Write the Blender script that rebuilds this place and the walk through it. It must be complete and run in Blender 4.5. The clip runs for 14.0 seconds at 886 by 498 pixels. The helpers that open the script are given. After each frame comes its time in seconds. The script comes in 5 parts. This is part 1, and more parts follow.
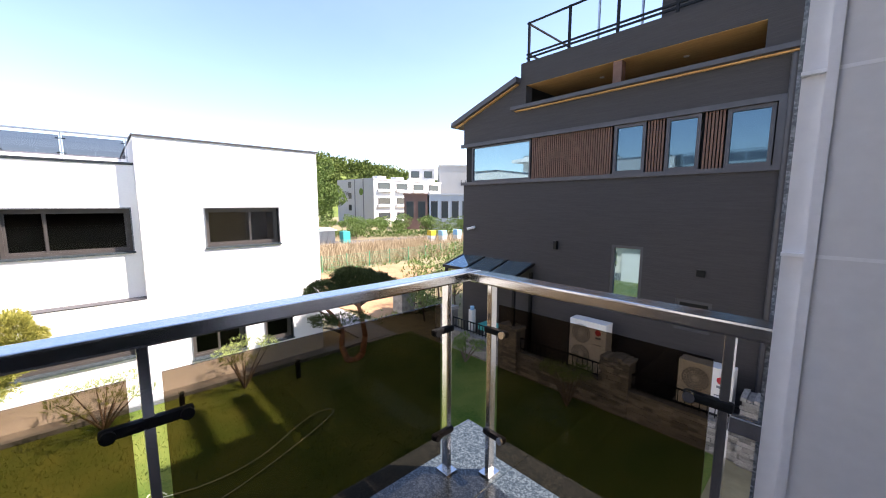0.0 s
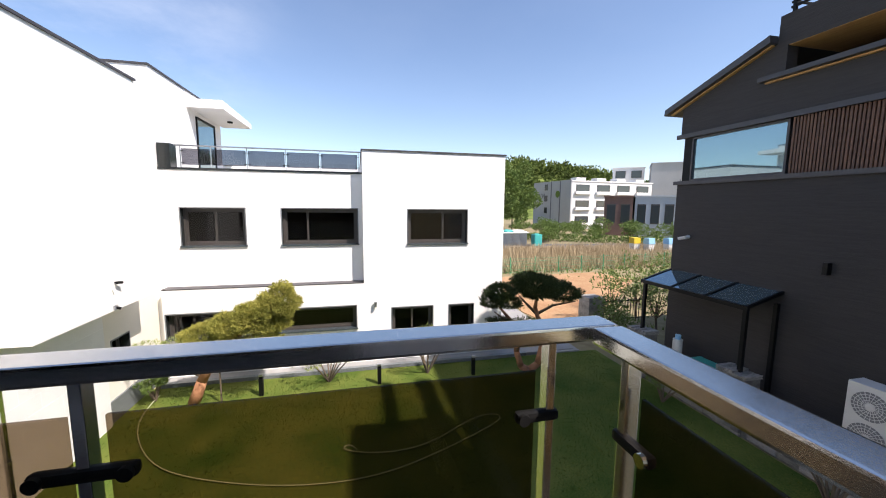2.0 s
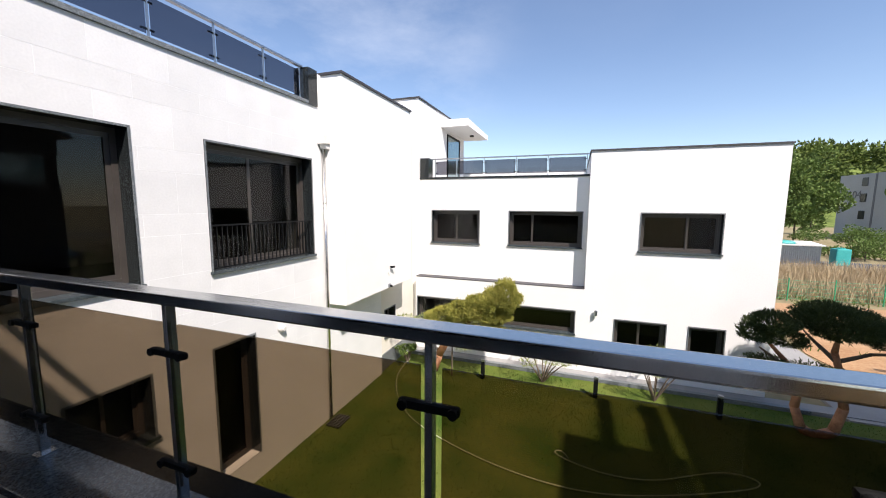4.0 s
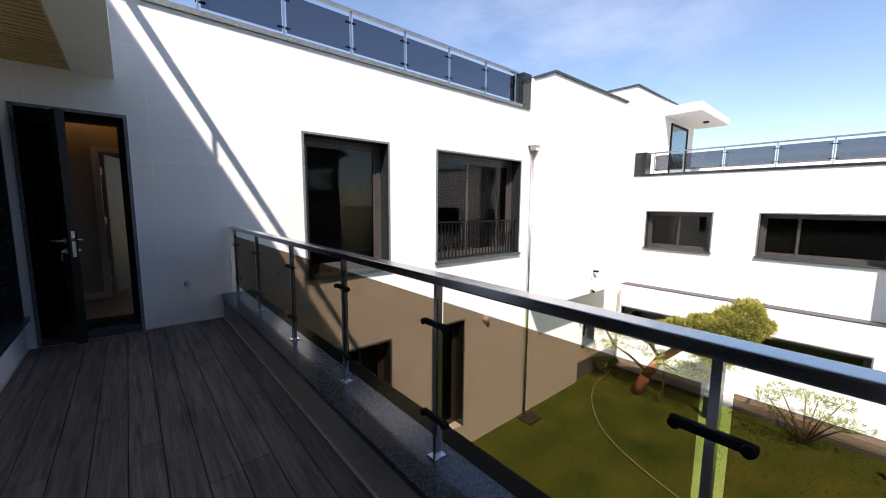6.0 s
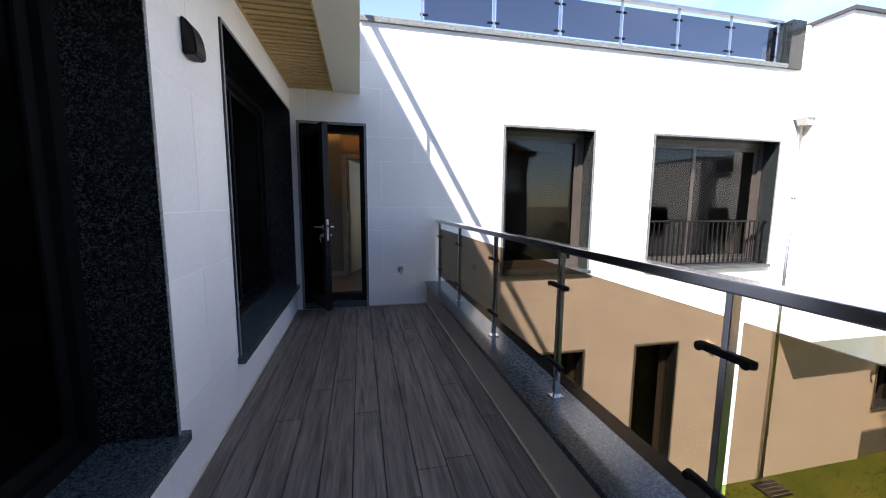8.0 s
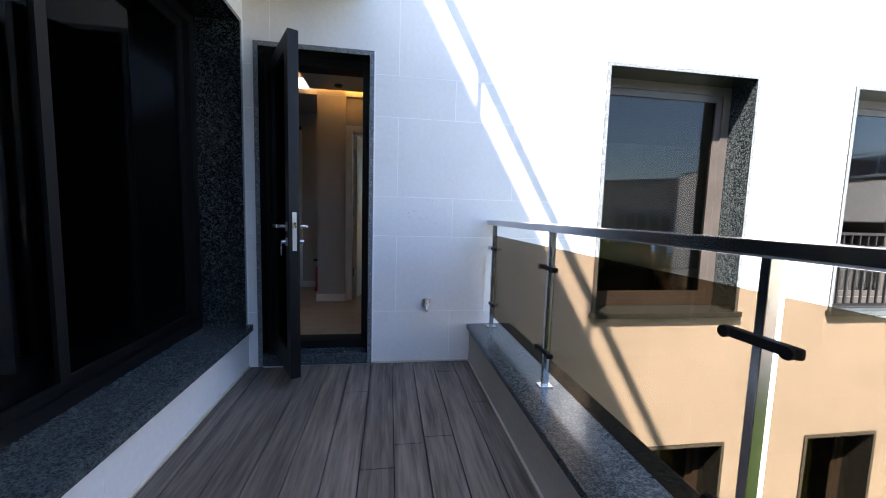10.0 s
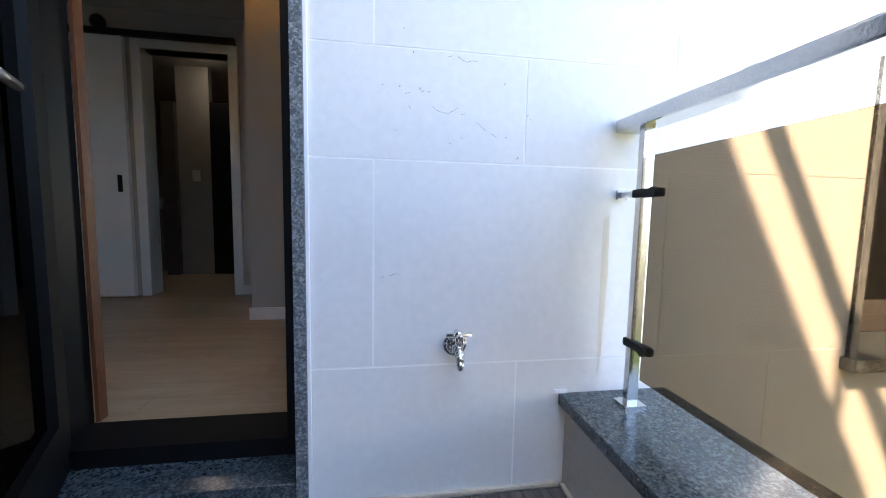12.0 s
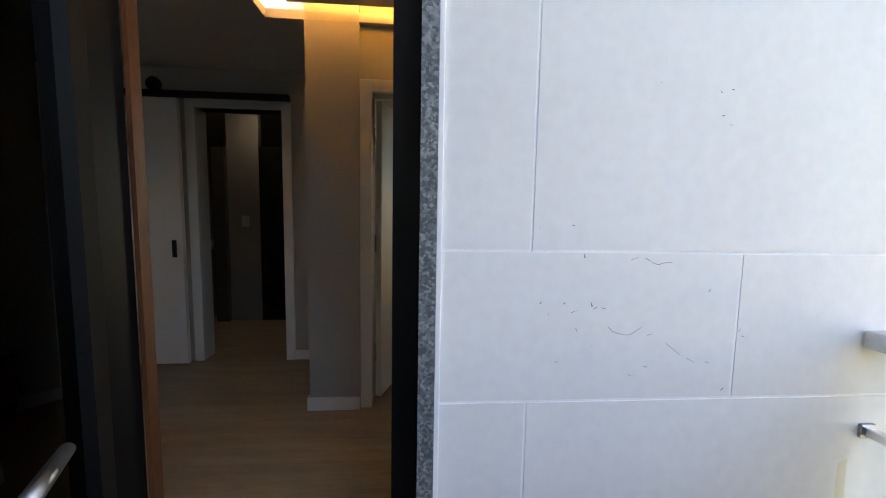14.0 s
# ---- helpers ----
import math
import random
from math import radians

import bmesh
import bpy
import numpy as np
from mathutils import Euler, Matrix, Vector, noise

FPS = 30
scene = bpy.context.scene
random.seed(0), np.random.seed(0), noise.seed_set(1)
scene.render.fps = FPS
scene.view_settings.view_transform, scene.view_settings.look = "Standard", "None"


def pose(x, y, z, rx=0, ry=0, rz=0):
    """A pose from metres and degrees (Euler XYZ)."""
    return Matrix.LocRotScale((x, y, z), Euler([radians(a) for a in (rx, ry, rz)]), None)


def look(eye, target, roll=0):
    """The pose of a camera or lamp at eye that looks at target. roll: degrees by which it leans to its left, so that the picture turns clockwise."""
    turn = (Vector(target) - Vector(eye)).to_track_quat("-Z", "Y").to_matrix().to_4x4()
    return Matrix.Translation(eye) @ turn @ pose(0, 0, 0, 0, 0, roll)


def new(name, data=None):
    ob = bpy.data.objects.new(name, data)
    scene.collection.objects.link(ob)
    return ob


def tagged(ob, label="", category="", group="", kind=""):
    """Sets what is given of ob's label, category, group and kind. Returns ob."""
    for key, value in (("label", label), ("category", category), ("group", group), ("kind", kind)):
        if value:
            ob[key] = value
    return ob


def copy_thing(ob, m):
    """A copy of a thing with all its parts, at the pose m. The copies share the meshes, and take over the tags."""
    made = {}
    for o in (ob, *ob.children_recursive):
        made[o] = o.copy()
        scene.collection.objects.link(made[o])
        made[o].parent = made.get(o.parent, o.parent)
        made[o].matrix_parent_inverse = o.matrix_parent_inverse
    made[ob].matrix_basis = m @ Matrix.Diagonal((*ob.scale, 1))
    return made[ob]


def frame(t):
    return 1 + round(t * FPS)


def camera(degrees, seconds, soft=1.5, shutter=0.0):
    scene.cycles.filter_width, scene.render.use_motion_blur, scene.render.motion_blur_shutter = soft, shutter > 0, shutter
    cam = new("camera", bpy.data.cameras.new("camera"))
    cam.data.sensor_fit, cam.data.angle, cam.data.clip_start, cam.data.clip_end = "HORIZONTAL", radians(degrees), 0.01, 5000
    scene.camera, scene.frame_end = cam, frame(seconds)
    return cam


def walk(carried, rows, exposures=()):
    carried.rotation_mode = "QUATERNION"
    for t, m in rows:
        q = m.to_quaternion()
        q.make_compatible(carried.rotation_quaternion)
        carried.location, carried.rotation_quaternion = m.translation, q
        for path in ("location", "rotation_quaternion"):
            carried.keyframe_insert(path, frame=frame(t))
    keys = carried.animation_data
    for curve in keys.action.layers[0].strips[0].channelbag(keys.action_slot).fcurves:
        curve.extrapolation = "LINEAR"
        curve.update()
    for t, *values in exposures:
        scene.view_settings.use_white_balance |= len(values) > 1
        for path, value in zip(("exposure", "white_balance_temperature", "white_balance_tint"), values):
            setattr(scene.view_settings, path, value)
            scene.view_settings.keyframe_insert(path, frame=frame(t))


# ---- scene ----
cam = camera(100.5, 14.0, soft=1.0)
PATH = [
    (0, (0.761, -4.775, 1.328), (2.218, -6.123, 1.084), 0.1),
    (0.5, (0.825, -5.074, 1.315), (2.339, -6.358, 1.076), 0.3),
    (1, (0.909, -5.287, 1.304), (2.572, -6.372, 1.067), 0.3),
    (1.5, (0.988, -5.304, 1.316), (2.817, -6.079, 1.08), 0.4),
    (2, (1.015, -5.286, 1.332), (2.949, -5.737, 1.097), 0.5),
    (2.5, (0.988, -5.262, 1.35), (2.97, -5.397, 1.117), 0.4),
    (3, (0.962, -5.219, 1.36), (2.943, -5.073, 1.128), 0.4),
    (3.5, (0.947, -5.177, 1.361), (2.888, -4.758, 1.127), 0.4),
    (3.7, (0.941, -5.163, 1.361), (2.857, -4.64, 1.127), 0.4),
    (5.8, (0.808, -5.015, 1.349), (2.17, -3.569, 1.112), 0.6),
    (6, (0.802, -5.005, 1.35), (2.09, -3.493, 1.111), 0.5),
    (6.5, (0.778, -4.971, 1.35), (1.87, -3.313, 1.11), 0.4),
    (7, (0.757, -4.946, 1.34), (1.636, -3.165, 1.1), 0.5),
    (7.5, (0.739, -4.886, 1.314), (1.397, -3.012, 1.074), 0.5),
    (8, (0.766, -4.645, 1.262), (1.201, -2.708, 1.022), 0.4),
    (8.2, (0.789, -4.484, 1.236), (1.148, -2.532, 0.996), 0.5),
    (10.3, (0.986, -2.408, 1.084), (1.275, -0.438, 0.899), 1.5),
    (10.5, (0.995, -2.204, 1.066), (1.283, -0.234, 0.871), 1.2),
    (11, (1.039, -1.728, 0.964), (1.324, 0.244, 0.801), 1.6),
    (11.5, (1.064, -1.282, 0.883), (1.356, 0.689, 0.71), 1.3),
    (12, (1.066, -0.996, 0.79), (1.366, 0.973, 0.612), 1.1),
    (12.5, (1.103, -0.872, 0.836), (1.401, 1.098, 0.662), 0.9),
    (13, (1.098, -0.876, 1.113), (1.395, 1.095, 0.947), 1.2),
    (13.5, (1.008, -0.827, 1.228), (1.259, 1.149, 1.048), 1.0),
    (14, (0.821, -0.652, 1.282), (0.968, 1.334, 1.099), 1.0),
]
walk(cam, [(t, look(eye, target, roll)) for t, eye, target, roll in PATH],
     [(0.0, 1.6, 6720, 21), (1.0, 1.22, 6820, 20), (3.0, 0.58, 6620, 16), (6.0, 0.88, 6750, 17), (7.0, 1.2, 6780, 18), (8.2, 1.97, 6800, 19), (10.3, 2.9, 6600, 15), (11.0, 3.15, 6650, 14.5), (12.0, 3.61, 7150, 14.5), (13.0, 3.55, 7750, 15), (13.5, 3.37, 8000, 14.7), (14.0, 3.1, 8250, 14.5)])

# ---- light and air ----
SUN_DIR = Vector((0.87, 0.84, -1.53)).normalized()
world = bpy.data.worlds.new("sky")
scene.world = world
world.use_nodes = True
wn, wl = world.node_tree.nodes, world.node_tree.links
sky = wn.new("ShaderNodeTexSky")
sky.sky_type, sky.sun_disc = "NISHITA", False
sky.sun_elevation = radians(51.7)
sky.sun_rotation = math.atan2(-SUN_DIR.x, -SUN_DIR.y)
sky.air_density, sky.dust_density, sky.ozone_density = 1.0, 0.2, 2.3
tc = wn.new("ShaderNodeTexCoord")
mp = wn.new("ShaderNodeMapping")
mp.inputs["Scale"].default_value = (1.6, 1.6, 4.0)
cn = wn.new("ShaderNodeTexNoise")
cn.inputs["Scale"].default_value, cn.inputs["Detail"].default_value, cn.inputs["Roughness"].default_value = 1.6, 7.0, 0.62
cr = wn.new("ShaderNodeValToRGB")
cr.color_ramp.elements[0].position, cr.color_ramp.elements[1].position = 0.40, 0.80
mx = wn.new("ShaderNodeMixRGB")
mx.inputs["Color2"].default_value = (5.4, 6.0, 6.8, 1)
wl.new(tc.outputs["Generated"], mp.inputs["Vector"])
wl.new(mp.outputs["Vector"], cn.inputs["Vector"])
wl.new(cn.outputs["Fac"], cr.inputs["Fac"])
# one bank of thin cloud over the far end of the court
dt = wn.new("ShaderNodeVectorMath")
dt.operation = "DOT_PRODUCT"
dt.inputs[1].default_value = Vector((0.80, 0.52, 0.38)).normalized()
mr = wn.new("ShaderNodeMapRange")
mr.interpolation_type = "SMOOTHSTEP"
mr.inputs["From Min"].default_value, mr.inputs["From Max"].default_value = 0.91, 0.995
mr.inputs["To Min"].default_value, mr.inputs["To Max"].default_value = 0.03, 0.42
mu = wn.new("ShaderNodeMath")
mu.operation = "MULTIPLY"
wl.new(tc.outputs["Generated"], dt.inputs[0])
wl.new(dt.outputs["Value"], mr.inputs["Value"])
wl.new(mr.outputs[0], mu.inputs[0])
wl.new(cr.outputs["Color"], mu.inputs[1])
wl.new(mu.outputs[0], mx.inputs["Fac"])
wl.new(sky.outputs["Color"], mx.inputs["Color1"])
wl.new(mx.outputs["Color"], wn["Background"].inputs["Color"])
wn["Background"].inputs["Strength"].default_value = 0.122

sun_data = bpy.data.lights.new("sun", "SUN")
sun_data.energy, sun_data.angle, sun_data.color = 5.0, radians(0.55), (1.0, 0.955, 0.89)
sun = new("sun", sun_data)
sun.matrix_world = look((-30, -25, 45), Vector((-30, -25, 45)) + SUN_DIR)


# ---- materials ----
def mat(name, base, rough=0.6, metal=0.0, scale=6.0, vary=0.15, bump=0.1, fine=80.0, base2=None, spec=0.5, stretch=None, rand=0.0):
    """Two scales of colour variation, fine relief; optional difference from piece to piece."""
    m = bpy.data.materials.new(name)
    m.use_nodes = True
    n, l = m.node_tree.nodes, m.node_tree.links
    b = n["Principled BSDF"]
    co = n.new("ShaderNodeTexCoord")
    src = co.outputs["Object"]
    if stretch:
        mpp = n.new("ShaderNodeMapping")
        mpp.inputs["Scale"].default_value = stretch
        l.new(src, mpp.inputs["Vector"])
        src = mpp.outputs["Vector"]
    n1, n2 = n.new("ShaderNodeTexNoise"), n.new("ShaderNodeTexNoise")
    n1.inputs["Scale"].default_value, n1.inputs["Detail"].default_value = scale, 6
    n2.inputs["Scale"].default_value, n2.inputs["Detail"].default_value = fine, 4
    l.new(src, n1.inputs["Vector"])
    l.new(src, n2.inputs["Vector"])
    add = n.new("ShaderNodeMath")
    add.operation = "MULTIPLY_ADD"
    add.inputs[1].default_value = 0.45
    l.new(n2.outputs["Fac"], add.inputs[0])
    half = n.new("ShaderNodeMath")
    half.operation = "MULTIPLY"
    half.inputs[1].default_value = 0.55
    l.new(n1.outputs["Fac"], half.inputs[0])
    l.new(half.outputs[0], add.inputs[2])
    ramp = n.new("ShaderNodeValToRGB")
    c2 = base2 or tuple(min(1.0, c * (1 + vary)) for c in base)
    c1 = base if base2 else tuple(c * (1 - vary) for c in base)
    ramp.color_ramp.elements[0].position, ramp.color_ramp.elements[1].position = 0.36, 0.64
    ramp.color_ramp.elements[0].color, ramp.color_ramp.elements[1].color = (*c1, 1), (*c2, 1)
    l.new(add.outputs[0], ramp.inputs["Fac"])
    col = ramp.outputs["Color"]
    if rand:
        oi = n.new("ShaderNodeObjectInfo")
        hs = n.new("ShaderNodeHueSaturation")
        mr = n.new("ShaderNodeMapRange")
        mr.inputs["To Min"].default_value, mr.inputs["To Max"].default_value = 1 - rand, 1 + rand
        l.new(oi.outputs["Random"], mr.inputs["Value"])
        l.new(mr.outputs[0], hs.inputs["Value"])
        l.new(col, hs.inputs["Color"])
        col = hs.outputs["Color"]
    l.new(col, b.inputs["Base Color"])
    b.inputs["Roughness"].default_value, b.inputs["Metallic"].default_value = rough, metal
    b.inputs["Specular IOR Level"].default_value = spec
    if bump:
        bp = n.new("ShaderNodeBump")
        bp.inputs["Strength"].default_value, bp.inputs["Distance"].default_value = bump, 0.01
        l.new(add.outputs[0], bp.inputs["Height"])
        l.new(bp.outputs["Normal"], b.inputs["Normal"])
    return m


def granite(name, dark, mid, light, rough):
    """Speckled polished stone: grains of three tones."""
    m = bpy.data.materials.new(name)
    m.use_nodes = True
    n, l = m.node_tree.nodes, m.node_tree.links
    b = n["Principled BSDF"]
    co, v, ramp, nz = n.new("ShaderNodeTexCoord"), n.new("ShaderNodeTexVoronoi"), n.new("ShaderNodeValToRGB"), n.new("ShaderNodeTexNoise")
    v.inputs["Scale"].default_value = 190
    nz.inputs["Scale"].default_value, nz.inputs["Detail"].default_value = 55, 8
    sep = n.new("ShaderNodeSeparateColor")
    mixv = n.new("ShaderNodeMath")
    mixv.operation = "MULTIPLY_ADD"
    mixv.inputs[1].default_value = 0.42
    sc = n.new("ShaderNodeMath")
    sc.operation = "MULTIPLY"
    sc.inputs[1].default_value = 0.62
    l.new(co.outputs["Object"], v.inputs["Vector"])
    l.new(co.outputs["Object"], nz.inputs["Vector"])
    l.new(v.outputs["Color"], sep.inputs[0])
    l.new(nz.outputs["Fac"], sc.inputs[0])
    l.new(sep.outputs[0], mixv.inputs[0])
    l.new(sc.outputs[0], mixv.inputs[2])
    e = ramp.color_ramp.elements
    e[0].position, e[0].color = 0.36, (*dark, 1)
    e[1].position, e[1].color = 0.74, (*light, 1)
    k = e.new(0.55)
    k.color = (*mid, 1)
    l.new(mixv.outputs[0], ramp.inputs["Fac"])
    l.new(ramp.outputs["Color"], b.inputs["Base Color"])
    b.inputs["Roughness"].default_value = rough
    return m


def pane_mat(name, tint, gloss=1.0):
    """Clear or tinted sheet glass: tinted straight-through light with Fresnel gloss."""
    m = bpy.data.materials.new(name)
    m.use_nodes = True
    n, l = m.node_tree.nodes, m.node_tree.links
    n.remove(n["Principled BSDF"])
    t, g, mixs, lw = n.new("ShaderNodeBsdfTransparent"), n.new("ShaderNodeBsdfGlossy"), n.new("ShaderNodeMixShader"), n.new("ShaderNodeLayerWeight")
    pw, sc = n.new("ShaderNodeMath"), n.new("ShaderNodeMath")
    pw.operation, sc.operation = "POWER", "MULTIPLY_ADD"
    pw.inputs[1].default_value, sc.inputs[1].default_value, sc.inputs[2].default_value = 5.0, 0.85, 0.022
    lw.inputs["Blend"].default_value = 0.5
    t.inputs["Color"].default_value = (*tint, 1)
    g.inputs["Roughness"].default_value, g.inputs["Color"].default_value = 0.01, (gloss, gloss, gloss, 1)
    l.new(lw.outputs["Facing"], pw.inputs[0])
    l.new(pw.outputs[0], sc.inputs[0])
    l.new(sc.outputs[0], mixs.inputs[0])
    l.new(t.outputs[0], mixs.inputs[1])
    l.new(g.outputs[0], mixs.inputs[2])
    l.new(mixs.outputs[0], n["Material Output"].inputs["Surface"])
    return m


def glow_mat(name, colour, strength):
    m = bpy.data.materials.new(name)
    m.use_nodes = True
    b = m.node_tree.nodes["Principled BSDF"]
    b.inputs["Base Color"].default_value = (0.9, 0.9, 0.9, 1)
    b.inputs["Emission Color"].default_value, b.inputs["Emission Strength"].default_value = (*colour, 1), strength
    return m


M = {}
M["tile"] = mat("pale limestone panel", (0.725, 0.72, 0.705), 0.62, scale=2.2, vary=0.05, bump=0.05, fine=38, rand=0.03)
M["stucco"] = mat("white stone facade", (0.79, 0.78, 0.755), 0.8, scale=0.9, vary=0.03, bump=0.03, fine=30)
M["cream"] = mat("cream stone facade", (0.72, 0.68, 0.60), 0.8, scale=1.2, vary=0.04, bump=0.10, fine=30)
# white plaster of the kerb's inner face, its shade mixed into the colour
M["kerb_face"] = mat("white kerb plaster toned down for shade", (0.40, 0.375, 0.34), 0.85, scale=2.0, vary=0.1, bump=0.1, fine=40)
M["grout"] = mat("white grout", (0.86, 0.86, 0.85), 0.9, vary=0.05, fine=120)
M["deck"] = mat("grey brown wood composite", (0.058, 0.045, 0.036), 0.6, scale=3.0, bump=0.8, fine=8, base2=(0.205, 0.164, 0.134), stretch=(9, 0.55, 9), rand=0.12)
M["deck_under"] = mat("near-black backing", (0.02, 0.02, 0.02), 0.9)
M["granite"] = granite("dark polished granite", (0.005, 0.006, 0.007), (0.013, 0.016, 0.017), (0.052, 0.062, 0.062), 0.14)
# lighter, bluer copy of the granite: sky reflection on flat tops is in the colour
M["granite_top"] = granite("polished granite lightened for sky sheen", (0.022, 0.030, 0.034), (0.045, 0.058, 0.064), (0.088, 0.106, 0.112), 0.2)
M["granite_cut"] = granite("sawn granite edge", (0.07, 0.08, 0.085), (0.14, 0.155, 0.16), (0.27, 0.285, 0.29), 0.45)
M["steel"] = mat("brushed stainless steel", (0.60, 0.59, 0.57), 0.20, 1.0, scale=2.5, vary=0.12, bump=0.04, fine=200)
M["zinc"] = mat("dull grey steel", (0.42, 0.43, 0.45), 0.35, 1.0, vary=0.12, bump=0.05)
M["chrome"] = mat("chrome", (0.75, 0.75, 0.75), 0.08, 1.0, vary=0.03, bump=0)
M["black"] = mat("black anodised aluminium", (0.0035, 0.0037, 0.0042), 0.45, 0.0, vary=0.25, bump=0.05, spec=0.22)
M["rubber"] = mat("black rubber", (0.007, 0.007, 0.007), 0.6, vary=0.3, spec=0.2)
M["bronze"] = mat("dark brown window frame", (0.060, 0.052, 0.046), 0.42, vary=0.15, bump=0.05)
M["smoke"] = pane_mat("smoked bronze glass", (0.475, 0.41, 0.335), 0.35)
M["smoke_grey"] = pane_mat("smoked grey glass", (0.42, 0.42, 0.45))
M["window"] = pane_mat("window glass", (0.55, 0.555, 0.54))
M["dark_window"] = pane_mat("dark coated window glass", (0.30, 0.30, 0.31))
M["door_glass"] = pane_mat("black tinted door glass", (0.05, 0.05, 0.055), 0.5)
M["far_pane"] = mat("dark far window glass", (0.035, 0.045, 0.05), 0.06, 0.0, vary=0.1, bump=0, spec=0.8)
M["mirror_dark"] = mat("blue grey coated glass", (0.075, 0.135, 0.17), 0.04, 0.75, vary=0.05, bump=0, spec=1.0)
M["mirror_glass"] = mat("sky mirroring window glass", (0.25, 0.36, 0.39), 0.03, 0.75, vary=0.05, bump=0, spec=1.0)
# the low light of rooms and corridor is put into this darker wall tone
M["room"] = mat("plaster darkened for dim rooms", (0.22, 0.20, 0.18), 0.9, vary=0.08)
M["grass"] = mat("mown lawn", (0.038, 0.080, 0.011), 0.9, scale=0.9, bump=0.9, fine=30, base2=(0.142, 0.156, 0.034), spec=0.1)
M["blade"] = mat("lawn blades", (0.058, 0.122, 0.017), 0.75, scale=0.9, bump=0, fine=7, base2=(0.168, 0.178, 0.040), spec=0.2)
M["soil"] = mat("red bare soil", (0.30, 0.165, 0.085), 0.95, scale=0.7, bump=0.6, fine=9, base2=(0.42, 0.27, 0.15), spec=0.1)
M["earth"] = mat("dry field ground", (0.20, 0.16, 0.09), 0.95, scale=0.08, bump=0.5, fine=3, base2=(0.30, 0.26, 0.15), spec=0.1)
M["straw"] = mat("dry tall grass", (0.34, 0.24, 0.13), 0.9, scale=0.5, bump=0, fine=6, base2=(0.52, 0.42, 0.27), spec=0.1)
M["weed"] = mat("green weeds", (0.10, 0.16, 0.035), 0.8, scale=0.6, bump=0, fine=6, base2=(0.24, 0.30, 0.09), spec=0.1)
M["asphalt"] = mat("asphalt", (0.075, 0.077, 0.080), 0.9, scale=1.0, vary=0.2, bump=0.4, fine=60)
M["concrete"] = mat("pale concrete", (0.27, 0.265, 0.255), 0.85, scale=1.5, vary=0.12, bump=0.3, fine=40)
M["needle"] = mat("pine needles", (0.15, 0.165, 0.028), 0.7, scale=2.5, bump=0, fine=14, base2=(0.42, 0.385, 0.09), spec=0.2)
M["needle_dark"] = mat("dark pine needles", (0.030, 0.050, 0.014), 0.7, scale=2.0, bump=0, fine=14, base2=(0.085, 0.105, 0.035), spec=0.2)
M["needle_light"] = mat("fresh pine needles", (0.17, 0.22, 0.06), 0.7, scale=3, bump=0, fine=14, base2=(0.36, 0.40, 0.14), spec=0.2)
M["leaf"] = mat("garden leaves", (0.09, 0.15, 0.03), 0.6, scale=2.0, bump=0, fine=9, base2=(0.20, 0.27, 0.07), spec=0.3)
M["wood_far"] = mat("wooded hill leaves", (0.040, 0.062, 0.018), 0.8, scale=0.10, bump=0, fine=0.5, base2=(0.19, 0.24, 0.06), spec=0.1)
M["bark"] = mat("red pine bark", (0.24, 0.10, 0.045), 0.85, scale=9, bump=0.8, fine=40, base2=(0.42, 0.20, 0.10))
M["twig"] = mat("grey brown twigs", (0.13, 0.095, 0.065), 0.9, scale=9, bump=0.5)
M["char"] = mat("charcoal ribbed stucco", (0.036, 0.032, 0.031), 0.82, scale=2.0, vary=0.14, bump=1.0, fine=7, stretch=(1, 1, 16))
M["char_trim"] = mat("charcoal metal trim", (0.050, 0.047, 0.050), 0.5, vary=0.12, bump=0.05)
M["slat"] = mat("brown wood slat", (0.085, 0.038, 0.022), 0.6, scale=6, bump=0.2, fine=40, base2=(0.15, 0.072, 0.042), rand=0.15)
M["pine_board"] = mat("yellow pine boards", (0.42, 0.23, 0.075), 0.55, scale=2.5, bump=0.1, fine=20, base2=(0.55, 0.34, 0.13), stretch=(1, 8, 8))
M["lath"] = mat("tan wood lath", (0.50, 0.345, 0.14), 0.6, scale=4, bump=0.2, fine=30, base2=(0.64, 0.46, 0.22), rand=0.08)
M["slate"] = mat("stacked ledge stone", (0.13, 0.12, 0.11), 0.85, scale=5, bump=0.7, fine=30, base2=(0.30, 0.28, 0.25), rand=0.45)
M["ac_white"] = mat("off-white enamel", (0.66, 0.64, 0.60), 0.45, vary=0.04, bump=0.03)
M["ac_grey"] = mat("grey plastic grille", (0.22, 0.22, 0.22), 0.6, vary=0.1)
M["red"] = mat("red enamel", (0.42, 0.018, 0.028), 0.4, vary=0.1, bump=0.02)
M["grey_mark"] = mat("grey print", (0.14, 0.14, 0.15), 0.6)
M["floor"] = mat("pale oak floor boards", (0.33, 0.213, 0.115), 0.34, scale=1.6, bump=0.06, fine=9, base2=(0.43, 0.30, 0.175), stretch=(1, 9, 1), rand=0.07)
M["wallpaper"] = mat("warm white wallpaper", (0.43, 0.40, 0.36), 0.9, scale=1.2, vary=0.03, bump=0.08, fine=90)
M["white_paint"] = mat("white painted wood", (0.74, 0.73, 0.71), 0.45, vary=0.03, bump=0.03)
M["ceiling"] = mat("matt white ceiling paint", (0.62, 0.59, 0.55), 0.95, vary=0.03, bump=0.04)
M["brown_door"] = mat("red brown wood veneer", (0.085, 0.024, 0.008), 0.5, scale=3, bump=0.1, fine=30, base2=(0.17, 0.055, 0.018), stretch=(9, 9, 1))
M["green_wire"] = mat("green coated wire", (0.03, 0.32, 0.15), 0.5, vary=0.1)
